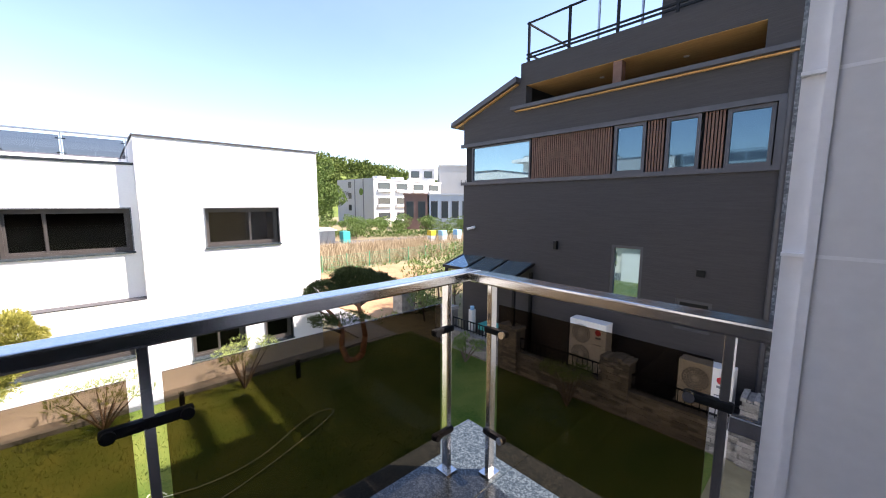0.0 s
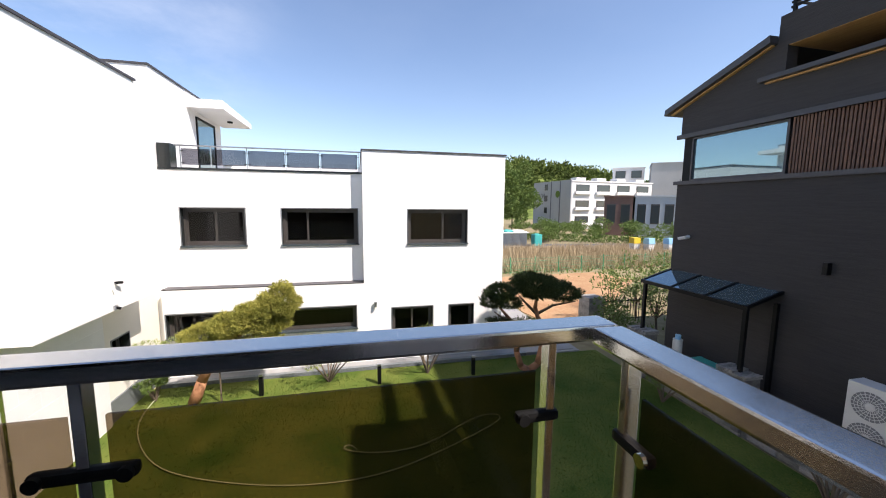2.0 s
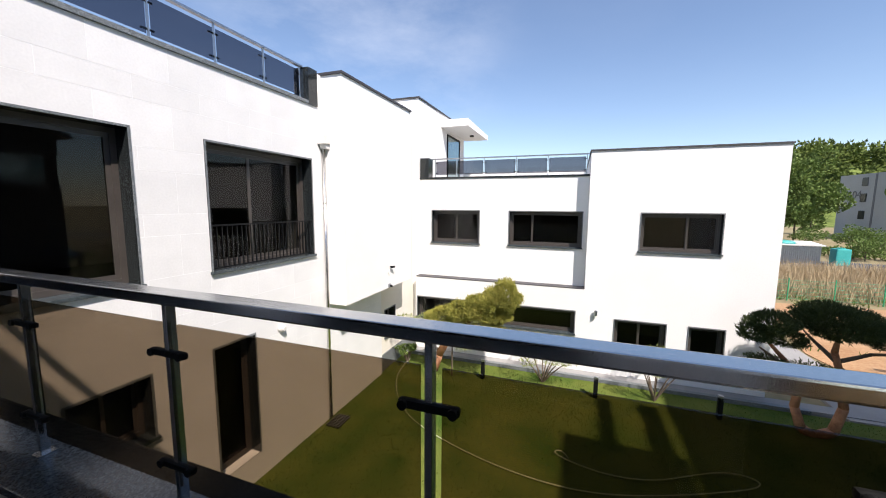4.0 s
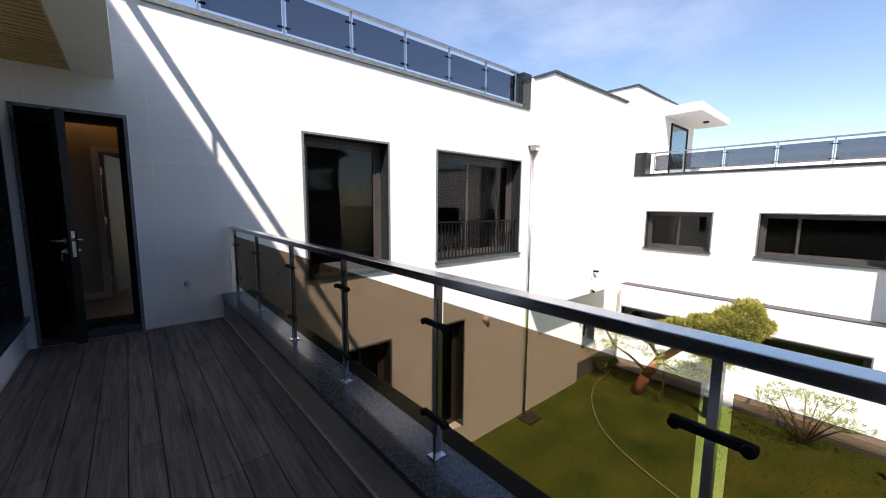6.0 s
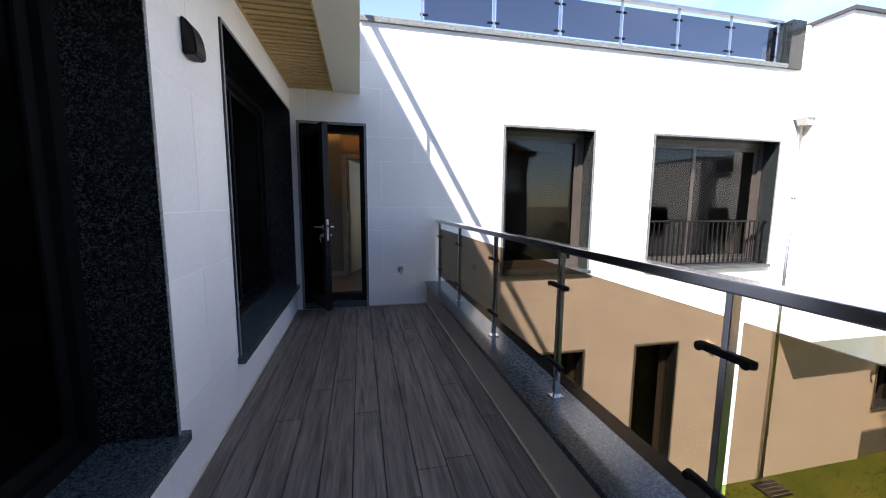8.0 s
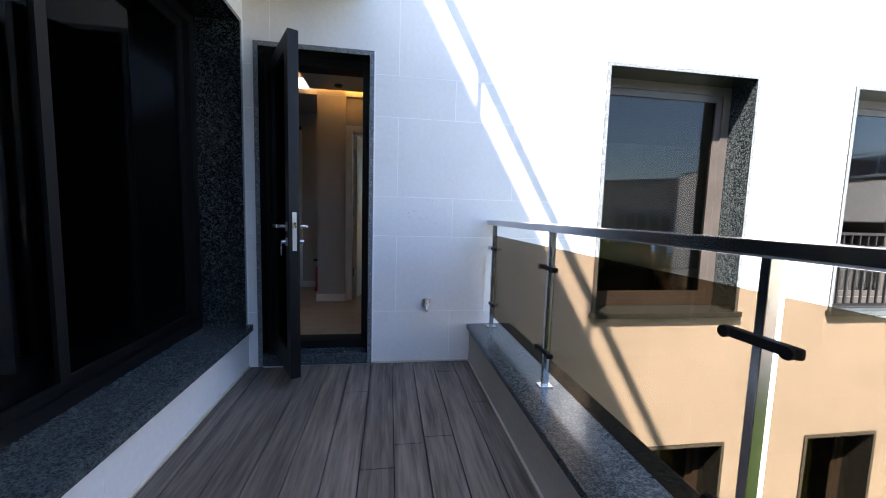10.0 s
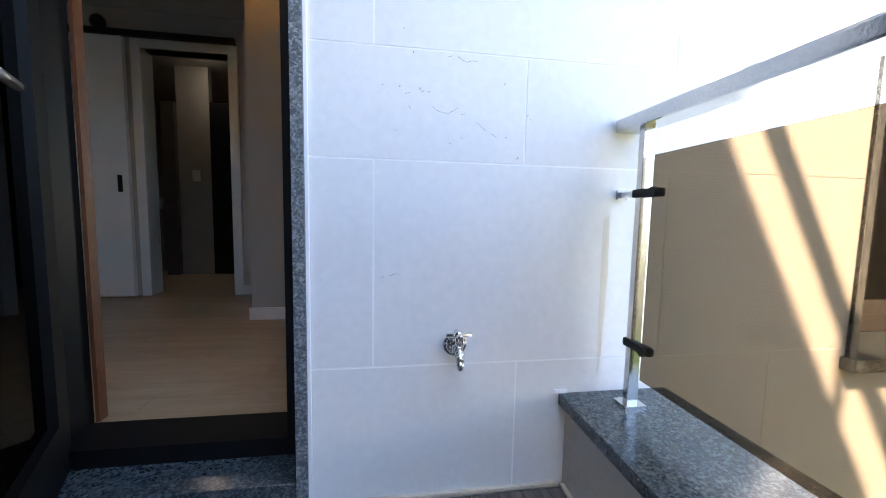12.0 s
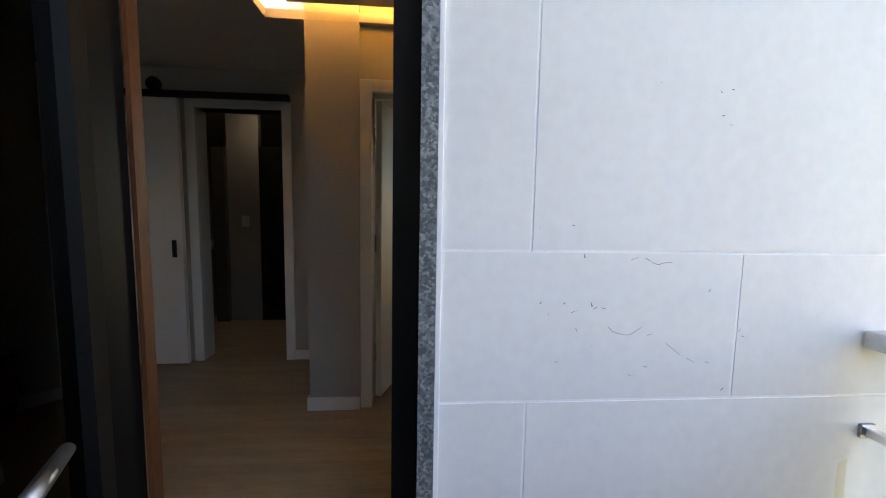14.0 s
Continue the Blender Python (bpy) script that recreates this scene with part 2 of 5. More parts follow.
M["apt_white"] = mat("white apartment render", (0.66, 0.65, 0.63), 0.85, scale=0.3, vary=0.05, bump=0.05, fine=4)
M["apt_grey"] = mat("grey apartment render", (0.40, 0.405, 0.40), 0.85, scale=0.3, vary=0.06, bump=0.05, fine=4)
M["apt_blue"] = mat("blue grey render", (0.38, 0.42, 0.47), 0.85, scale=0.3, vary=0.06, bump=0.05, fine=4)
M["apt_brown"] = mat("brown brick render", (0.16, 0.095, 0.08), 0.85, scale=0.6, vary=0.15, bump=0.2, fine=6)
M["yellow"] = mat("yellow plastic", (0.62, 0.42, 0.02), 0.5, vary=0.08)
M["sky_blue"] = mat("light blue plastic", (0.25, 0.48, 0.68), 0.5, vary=0.08)
M["teal"] = mat("teal plastic", (0.04, 0.36, 0.32), 0.5, vary=0.1)
M["hose"] = mat("pale green hose", (0.42, 0.44, 0.28), 0.5, vary=0.1)
M["stain"] = pane_mat("rust water stain", (0.985, 0.962, 0.925))
M["sealant"] = mat("white silicone bead", (0.80, 0.80, 0.80), 0.4, vary=0.04, bump=0.05)
M["cream_bead"] = mat("cream sealant bead", (0.60, 0.53, 0.42), 0.6, vary=0.1, bump=0.2)
M["led"] = glow_mat("warm lamp strip", (1.0, 0.50, 0.12), 8.0)
M["spot"] = glow_mat("ceiling spot", (1.0, 0.9, 0.75), 6.0)


# ---- building helpers ----
def bx(bm, x0, x1, y0, y1, z0, z1, bevel=0.0):
    r = bmesh.ops.create_cube(bm, size=1.0, matrix=Matrix.LocRotScale(((x0 + x1) / 2, (y0 + y1) / 2, (z0 + z1) / 2), None, (abs(x1 - x0), abs(y1 - y0), abs(z1 - z0))))
    if bevel:
        edges = list({e for v in r["verts"] for e in v.link_edges})
        bmesh.ops.bevel(bm, geom=edges, offset=bevel, segments=2, affect="EDGES", profile=0.7)
    return bm


def cyl(bm, p0, p1, r0, r1=None, seg=12, caps=True):
    p0, p1 = Vector(p0), Vector(p1)
    d = p1 - p0
    m = Matrix.Translation((p0 + p1) / 2) @ d.to_track_quat("Z", "Y").to_matrix().to_4x4()
    bmesh.ops.create_cone(bm, cap_ends=caps, segments=seg, radius1=r0, radius2=r0 if r1 is None else r1, depth=d.length, matrix=m)
    return bm


def tube(bm, pts, radii, seg=8):
    for a, b, ra, rb in zip(pts, pts[1:], radii, radii[1:]):
        cyl(bm, a, b, ra, rb, seg)
        bmesh.ops.create_icosphere(bm, subdivisions=1, radius=rb * 0.98, matrix=Matrix.Translation(b))
    return bm


def prism(bm, outline, axis, a, b):
    """A flat outline of (u, v) pairs pulled from a to b along an axis: for x, u is y and v is z; for y, u is x and v is z; for z, u is x and v is y."""
    def place(u, v, w):
        return {"x": (w, u, v), "y": (u, w, v), "z": (u, v, w)}[axis]
    va = [bm.verts.new(place(u, v, a)) for u, v in outline]
    vb = [bm.verts.new(place(u, v, b)) for u, v in outline]
    n = len(outline)
    bm.faces.new(va)
    bm.faces.new(list(reversed(vb)))
    for i in range(n):
        bm.faces.new((va[i], vb[i], vb[(i + 1) % n], va[(i + 1) % n]))
    bmesh.ops.recalc_face_normals(bm, faces=bm.faces[:])
    return bm


def part(name, bm, material, parent=None, label="", smooth=False):
    me = bpy.data.meshes.new(name)
    bm.to_mesh(me)
    bm.free()
    me.materials.append(M[material])
    if smooth:
        for p in me.polygons:
            p.use_smooth = len(p.vertices) <= 4
    ob = new(name, me)
    if parent is not None:
        ob.parent = parent
    if label:
        ob["label"] = label
    return ob


def box(name, dims, material, parent=None, label="", bevel=0.0):
    return part(name, bx(bmesh.new(), *dims, bevel=bevel), material, parent, label)


def thing(name, label, category, group="", kind="", at=(0, 0, 0)):
    ob = new(name)
    ob.empty_display_size = 0.1
    ob.location = at
    return tagged(ob, label, category, group, kind)


def holes(u0, u1, v0, v1, openings):
    """A rectangle less its openings, as smaller rectangles."""
    us = sorted({u0, u1, *[min(max(q, u0), u1) for o in openings for q in o[:2]]})
    vs = sorted({v0, v1, *[min(max(q, v0), v1) for o in openings for q in o[2:]]})
    out = []
    for va, vb in zip(vs, vs[1:]):
        run = None
        for ua, ub in zip(us, us[1:]):
            cu, cv = (ua + ub) / 2, (va + vb) / 2
            if any(o[0] < cu < o[1] and o[2] < cv < o[3] for o in openings):
                if run:
                    out.append((*run, va, vb))
                run = None
            else:
                run = (run[0], ub) if run else (ua, ub)
        if run:
            out.append((*run, va, vb))
    return out


def pierced(bm, kind, u0, u1, v0, v1, a, b, openings):
    """A slab from a to b in depth with rectangular openings, as one connected shell."""
    us = sorted({u0, u1, *[min(max(q, u0), u1) for o in openings for q in o[:2]]})
    vs = sorted({v0, v1, *[min(max(q, v0), v1) for o in openings for q in o[2:]]})
    verts = {}

    def V(i, j, d):
        if (i, j, d) not in verts:
            verts[i, j, d] = bm.verts.new((us[i], d, vs[j]) if kind == "y" else (d, us[i], vs[j]))
        return verts[i, j, d]

    def solid(i, j):
        if not (0 <= i < len(us) - 1 and 0 <= j < len(vs) - 1):
            return False
        cu, cv = (us[i] + us[i + 1]) / 2, (vs[j] + vs[j + 1]) / 2
        return not any(o[0] < cu < o[1] and o[2] < cv < o[3] for o in openings)
    for i in range(len(us) - 1):
        for j in range(len(vs) - 1):
            if not solid(i, j):
                continue
            for d in (a, b):
                bm.faces.new((V(i, j, d), V(i + 1, j, d), V(i + 1, j + 1, d), V(i, j + 1, d)))
            for di, dj, e in ((-1, 0, ((i, j), (i, j + 1))), (1, 0, ((i + 1, j), (i + 1, j + 1))), (0, -1, ((i, j), (i + 1, j))), (0, 1, ((i, j + 1), (i + 1, j + 1)))):
                if not solid(i + di, j + dj):
                    p, q = e
                    bm.faces.new((V(*p, a), V(*q, a), V(*q, b), V(*p, b)))
    bmesh.ops.recalc_face_normals(bm, faces=bm.faces[:])
    return bm


def wall_y(name, x0, x1, z0, z1, y0, y1, openings, material, label):
    """A wall across y, with openings of (x0, x1, z0, z1)."""
    bm = bmesh.new()
    pierced(bm, "y", x0, x1, z0, z1, y0, y1, openings)
    return tagged(part(name, bm, material), label, "wall", kind="structure")


def wall_x(name, y0, y1, z0, z1, x0, x1, openings, material, label):
    bm = bmesh.new()
    pierced(bm, "x", y0, y1, z0, z1, x0, x1, openings)
    return tagged(part(name, bm, material), label, "wall", kind="structure")


def ring(bm, kind, u0, u1, v0, v1, w, a, b, bottom=None):
    """A rectangular frame of width w, from a to b in depth; kind 'y' or 'x' is the axis of depth."""
    bot = w if bottom is None else bottom
    rects = [(u0, u0 + w, v0 + bot, v1 - w), (u1 - w, u1, v0 + bot, v1 - w), (u0, u1, v1 - w, v1)]
    if bot > 0:
        rects.append((u0, u1, v0, v0 + bot))
    for p, q, r, s in rects:
        if kind == "y":
            bx(bm, p, q, a, b, r, s)
        else:
            bx(bm, a, b, p, q, r, s)
    return bm


def spikes(name, centres, material, parent, per, length, width, up=0.5, label="", seed=1):
    """Many thin leaf or needle blades that stand out from given (centre, outward) pairs, in one mesh."""
    rng = np.random.RandomState(seed)
    c = np.repeat(np.array([q[0] for q in centres], dtype=float), per, axis=0)
    o = np.repeat(np.array([q[1] for q in centres], dtype=float), per, axis=0)
    n = len(c)
    d = o + rng.normal(0, 0.55, (n, 3)) + np.array((0, 0, up))
    d /= np.linalg.norm(d, axis=1)[:, None] + 1e-9
    s = np.cross(d, rng.normal(0, 1, (n, 3)))
    s /= np.linalg.norm(s, axis=1)[:, None] + 1e-9
    ln = length * rng.uniform(0.6, 1.25, (n, 1))
    wd = width * rng.uniform(0.6, 1.3, (n, 1))
    v = np.stack((c - s * wd * 0.5, c + s * wd * 0.5, c + d * ln), axis=1).reshape(-1, 3)
    me = bpy.data.meshes.new(name)
    me.from_pydata(v.tolist(), [], np.arange(n * 3).reshape(-1, 3).tolist())
    me.materials.append(M[material])
    ob = new(name, me)
    if parent is not None:
        ob.parent = parent
    if label:
        ob["label"] = label
    return ob


def window(name, kind, u0, u1, v0, v1, face, sgn, label, depth=0.2, split=0.5, glass="dark_window", frame_mat="bronze", rim=0.028, sill=True, rail=0.055):
    """A window or glazed door in a stone-lined opening. kind: axis of its depth; sgn: the way into the wall along that axis."""
    w = thing(name, label, "window", kind="structure")

    def slab(nm, a, b, c, d, p, q, m, parent=w, bevel=0.0):
        s, e = sorted((face + sgn * p, face + sgn * q))
        dims = (a, b, s, e, c, d) if kind == "y" else (s, e, a, b, c, d)
        return box(nm, dims, m, parent, bevel=bevel)
    slab("jamb", u0, u0 + rim, v0, v1, -0.012, depth + 0.1, "granite")
    slab("jamb", u1 - rim, u1, v0, v1, -0.012, depth + 0.1, "granite")
    slab("lintel", u0 + rim, u1 - rim, v1 - rim, v1, -0.012, depth + 0.1, "granite")
    for a, b, c, d in ((u0, u0 + rim, v0, v1), (u1 - rim, u1, v0, v1), (u0 + rim, u1 - rim, v1 - rim, v1)):
        slab("edge", a, b, c, d, -0.0145, -0.012, "granite_cut")
    if sill:
        slab("window_sill", u0 - 0.02, u1 + 0.02, v0 - 0.01, v0 + 0.035, -0.045, depth + 0.1, "granite_top", bevel=0.004)
        v0 += 0.037
    fu0, fu1, fv1 = u0 + rim, u1 - rim, v1 - rim

    def frame_part(nm, a, b, c, d, wd, p, q):
        bm = bmesh.new()
        s, e = sorted((face + sgn * p, face + sgn * q))
        ring(bm, kind, a, b, c, d, wd, s, e)
        return part(nm, bm, frame_mat, w)
    frame_part("window_frame", fu0, fu1, v0, fv1, rail, depth, depth + 0.08)
    cuts = [fu0 + rail]
    if split:
        cuts.append(fu0 + (fu1 - fu0) * split)
    cuts.append(fu1 - rail)
    for i, (a, b) in enumerate(zip(cuts, cuts[1:])):
        off = 0.014 + 0.022 * (i % 2)
        sash = frame_part("sash", a - 0.02 * (i > 0), b + 0.02 * (i == 0 and len(cuts) > 2), v0 + rail, fv1 - rail, rail * 0.8, depth + off, depth + off + 0.03)
        slab("pane", a + rail * 0.6, b - rail * 0.6, v0 + rail * 1.6, fv1 - rail * 1.6, depth + off + 0.012, depth + off + 0.018, glass, sash)
    return w


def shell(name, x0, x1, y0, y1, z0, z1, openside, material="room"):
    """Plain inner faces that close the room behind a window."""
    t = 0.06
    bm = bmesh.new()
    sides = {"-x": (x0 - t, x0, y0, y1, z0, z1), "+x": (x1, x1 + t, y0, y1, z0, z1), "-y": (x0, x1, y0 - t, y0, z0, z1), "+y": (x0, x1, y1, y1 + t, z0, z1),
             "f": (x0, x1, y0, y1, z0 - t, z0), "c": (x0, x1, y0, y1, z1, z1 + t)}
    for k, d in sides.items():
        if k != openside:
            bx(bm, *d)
    return tagged(part(name, bm, material), "plain inner walls of a room behind glass, dimmed by their colour", "room wall", kind="structure")


LAWN = -3.53
# ---- ground ----
g = bmesh.new()
bmesh.ops.create_grid(g, x_segments=8, y_segments=8, size=900, matrix=Matrix.Translation((0, 0, LAWN - 0.05)))
tagged(part("ground", g, "earth"), "dry field ground with sparse grass reaching the horizon", "ground", kind="structure")
g = bmesh.new()
bmesh.ops.create_grid(g, x_segments=60, y_segments=60, size=1, matrix=Matrix.Translation((6.8, -6.55, LAWN)) @ Matrix.Diagonal((4.85, 6.6, 1, 1)))
for v in g.verts:
    v.co.z += 0.02 * noise.noise(v.co * 0.6)
tagged(part("lawn", g, "grass"), "mown yellow-green courtyard lawn", "lawn", kind="structure")
rng = np.random.RandomState(5)
pts = [((x, y, LAWN - 0.005), (0, 0, 0.4)) for x, y in zip(rng.uniform(3.5, 11.6, 24000), rng.uniform(-13.0, -0.1, 24000))]
tagged(spikes("lawn_grass", pts, "blade", None, 3, 0.045, 0.011, up=0.9, seed=3), "short mown blades of courtyard grass", "grass", kind="stuff")
k = bmesh.new()
bx(k, 11.66, 11.80, -10.6, -0.05, LAWN - 0.05, LAWN + 0.10, 0.008)
tagged(part("lawn_kerb", k, "granite_cut"), "grey granite kerb along the lawn", "kerb", kind="structure")
tagged(box("path", (11.80, 12.20, -12.4, -0.05, LAWN - 0.05, LAWN + 0.05), "concrete"), "pale concrete path along the facade", "path", kind="structure")
tagged(box("pavement", (11.66, 22.0, -12.55, -11.3, LAWN - 0.05, LAWN + 0.03), "concrete"), "pale concrete garden path", "path", kind="structure")

# ---- balcony house: north wall with door and windows ----
DOOR = (0.065, 0.857, -0.02, 2.212)
V1, V2 = (2.604, 3.952, 0.31, 2.297), (4.897, 7.226, 0.305, 2.295)
GD, GW = (4.82, 5.63, -3.05, -0.845), (3.05, 3.965, -1.75, -0.85)
wall_y("wall_north", -0.3, 10.0, LAWN - 0.1, 3.36, 0.0012, 0.30, [DOOR, V1, V2, GD, GW], "grout", "white stone-panelled house wall with pale joints")
wall_y("wall_north_far", 10.0, 12.43, LAWN - 0.1, 4.0, 0.10, 0.40, [(10.35, 11.05, -2.62, -1.72)], "cream", "cream stone house wall in the courtyard corner")
tagged(box("plinth", (10.0, 12.43, 0.06, 0.10, LAWN - 0.05, LAWN + 0.48), "granite_cut"), "grey granite plinth at the wall foot", "plinth", kind="structure")
window("window_4", "y", 10.35, 11.05, -2.62, -1.72, 0.10, 1, "small dark window in cream stone wall", split=0)
window("window_1", "y", *V1, 0.0, 1, "tall brown framed window in granite reveal", depth=0.22, split=0, glass="window", rail=0.07)
window("window_2", "y", *V2, 0.0, 1, "wide brown framed sliding window in granite reveal", depth=0.22, split=0.42, glass="window", rail=0.07)
window("window_3", "y", *GD, 0.0, 1, "dark glazed ground floor door in granite reveal", depth=0.2, split=0, sill=False)
window("window_5", "y", *GW, 0.0, 1, "dark ground floor window in granite reveal", depth=0.2, split=0.5)
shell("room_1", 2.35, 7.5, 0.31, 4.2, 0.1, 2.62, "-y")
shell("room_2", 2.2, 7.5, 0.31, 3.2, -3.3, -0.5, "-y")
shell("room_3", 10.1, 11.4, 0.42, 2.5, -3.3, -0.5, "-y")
cp = bmesh.new()
bx(cp, 0.80, 7.17, -0.03, 0.32, 3.36, 3.425, 0.006)
tagged(part("coping", cp, "granite_cut"), "grey granite coping on the roof terrace edge", "coping", kind="structure")
tagged(box("coping_pier", (7.17, 7.44, -0.03, 0.32, 3.36, 4.06), "granite", bevel=0.004), "dark granite end pier of the roof terrace", "pier", kind="structure")
bt = bmesh.new()
bx(bt, 7.60, 10.92, -0.50, 0.10, -0.83, 4.02)
tagged(part("wall_box", bt, "stucco"), "white stone box bay jutting over the courtyard", "wall", kind="structure")
tagged(box("box_upper_wall", (7.44, 7.60, 0.0, 0.3, 3.36, 4.02), "stucco"), "white stone return beside the box bay", "wall", kind="structure")
tagged(box("box_coping", (7.57, 10.95, -0.53, 0.3, 4.02, 4.07), "char_trim"), "dark metal coping of the box bay", "coping", kind="structure")
tagged(box("roof_north", (-0.3, 12.43, 0.3, 9.0, 3.05, 3.3), "concrete"), "flat terrace roof slab", "roof", kind="structure")

# stone panels of the north wall
ROWS = [(-0.187, 0.373, 1), (0.373, 0.935, 0), (0.935, 1.22, 1), (1.22, 1.78, 0), (1.78, 2.065, 1), (2.065, 2.625, 0), (2.625, 2.91, 1), (2.91, 3.36, 0)]
z = -0.187
odd = 1
while z > LAWN:
    h = 0.285 if odd else 0.56
    ROWS.append((max(z - h, LAWN + 0.01), z, odd))
    z -= h
    odd = 1 - odd
wall_north = bpy.data.objects["wall_north"]
OPEN_N = [DOOR, V1, V2, GD, GW]
for za, zb, o in ROWS:
    x = (1.44 if o else 1.03) - 0.86 * 2
    while x < 10.0:
        a, b = max(x, 0.0), min(x + 0.86, 10.0)
        x += 0.86
        if b - a < 0.02:
            continue
        cells = holes(a + 0.0026, b - 0.0026, za + 0.0026, zb - 0.0026, [q for q in OPEN_N if q[1] > a and q[0] < b and q[3] > za and q[2] < zb])
        if not cells:
            continue
        bm = bmesh.new()
        for c in cells:
            bx(bm, c[0], c[1], 0.0, 0.011, c[2], c[3])
        part("stone_panel", bm, "tile", wall_north)

# ---- balcony house: west wall, soffit, roof edge ----
LW2, LW1 = (-2.19, -0.06, 0.265, 2.31), (-5.30, -2.995, 0.265, 2.31)
wall_x("wall_west", -5.66, 0.012, LAWN - 0.1, 3.36, -0.30, -0.0012, [LW1, LW2], "grout", "white stone-panelled wall along the balcony")
wall_west = bpy.data.objects["wall_west"]
for za, zb, o in [(-0.3, 0.373, 0), (0.373, 0.935, 1), (0.935, 1.22, 0), (1.22, 1.78, 1), (1.78, 2.065, 0), (2.065, 2.56, 1)]:
    y = -5.66
    for i in range(8):
        a, b = y + 0.86 * i - 0.4 * o, y + 0.86 * (i + 1) - 0.4 * o
        a, b = max(a, -5.66), min(b, 0.0)
        if b - a < 0.03:
            continue
        cells = holes(a + 0.002, b - 0.002, za + 0.002, zb - 0.002, [q for q in (LW1, LW2) if q[1] > a and q[0] < b and q[3] > za and q[2] < zb])
        if cells:
            bm = bmesh.new()
            for c in cells:
                bx(bm, -0.011, 0.0, c[0], c[1], c[2], c[3])
            part("stone_panel", bm, "tile", wall_west)
window("window_6", "x", *LW2, 0.0, -1, "dark sliding window in deep dark granite reveal on the balcony", depth=0.26, split=0.5, frame_mat="black", rim=0.02, rail=0.06)
window("window_7", "x", *LW1, 0.0, -1, "dark sliding window in deep dark granite reveal beside wall lamp", depth=0.26, split=0.5, frame_mat="black", rim=0.02, rail=0.06)
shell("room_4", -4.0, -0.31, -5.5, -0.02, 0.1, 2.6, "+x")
pier = bmesh.new()
bx(pier, -0.30, 0.792, -5.86, -5.66, LAWN, 3.36)
bx(pier, 0.792, 0.83, -5.86, -5.672, LAWN, 3.36)
wall_pier = tagged(part("wall_pier", pier, "tile"), "pale stone pier at the balcony end", "wall", kind="structure")
for zz in (-0.3, 0.335, 0.64, 1.24, 1.545, 2.145):
    box("joint", (-0.2, 0.8305, -5.8605, -5.659, zz - 0.003, zz + 0.003), "grout", bpy.data.objects["wall_pier"])
tagged(box("pier_corner_stone", (-0.3, 0.852, -5.96, -5.86, LAWN, 3.36), "granite_cut"), "grey granite corner facing of the pier", "pier", kind="structure")
tagged(box("wall_west_end", (-8.0, -0.3, -5.96, -5.66, LAWN, 3.36), "stucco"), "plain white end wall of the house", "wall", kind="structure")
tagged(box("wall_house_back", (-8.3, -8.0, -5.96, 9.0, LAWN, 3.36), "stucco"), "plain white rear wall of the house", "wall", kind="structure")
tagged(box("beam", (0.49, 0.79, -5.66, 0.0, 2.555, 3.28), "stucco"), "white plastered edge beam over the balcony", "beam", kind="structure")
# solid near-black board: the shade between and above the laths as colour
tagged(box("ceiling", (-0.3, 0.49, -5.66, 0.012, 2.64, 2.74), "deck_under"), "near-black board standing in for the shade above the lath soffit", "ceiling", kind="structure")
tagged(box("roof_west", (-8.29, 0.60, -5.95, 0.0, 3.28, 3.345), "granite_cut"), "roof terrace slab with granite edge", "roof", kind="structure")
soffit = thing("lath_soffit", "tan wooden lath soffit over the balcony", "soffit", kind="structure")
y = -5.62
while y < -0.02:
    box("lath", (0.015, 0.475, y, y + 0.050, 2.565, 2.61), "lath", soffit)
    y += 0.0775
box("edge_batten", (0.0, 0.015, -5.66, 0.0, 2.56, 2.63), "lath", soffit)
box("edge_batten", (0.475, 0.49, -5.66, 0.0, 2.555, 2.63), "lath", soffit)
# unseen tall block beyond the pier, added so that its shadow lies over the lawn
up = bmesh.new()
bx(up, -8.0, 0.55, -14.25, -13.1, LAWN, 10.7)
tagged(part("shade_block_wall", up, "stucco"), "unseen plain white tall block added to cast the lawn shadow", "wall", kind="structure")
up = bmesh.new()
bx(up, -8.2, 0.72, -15.2, -12.95, 10.7, 10.85)
# two beams added only for the dark stripes beyond the roof's shadow
bx(up, 0.72, 2.6, -13.98, -13.70, 10.7, 10.85)
bx(up, 0.72, 2.6, -15.05, -14.65, 10.7, 10.85)
tagged(part("shade_block_roof", up, "char_trim"), "unseen overhanging flat roof with two jutting beams, added to shape the lawn shadow", "roof", kind="structure")


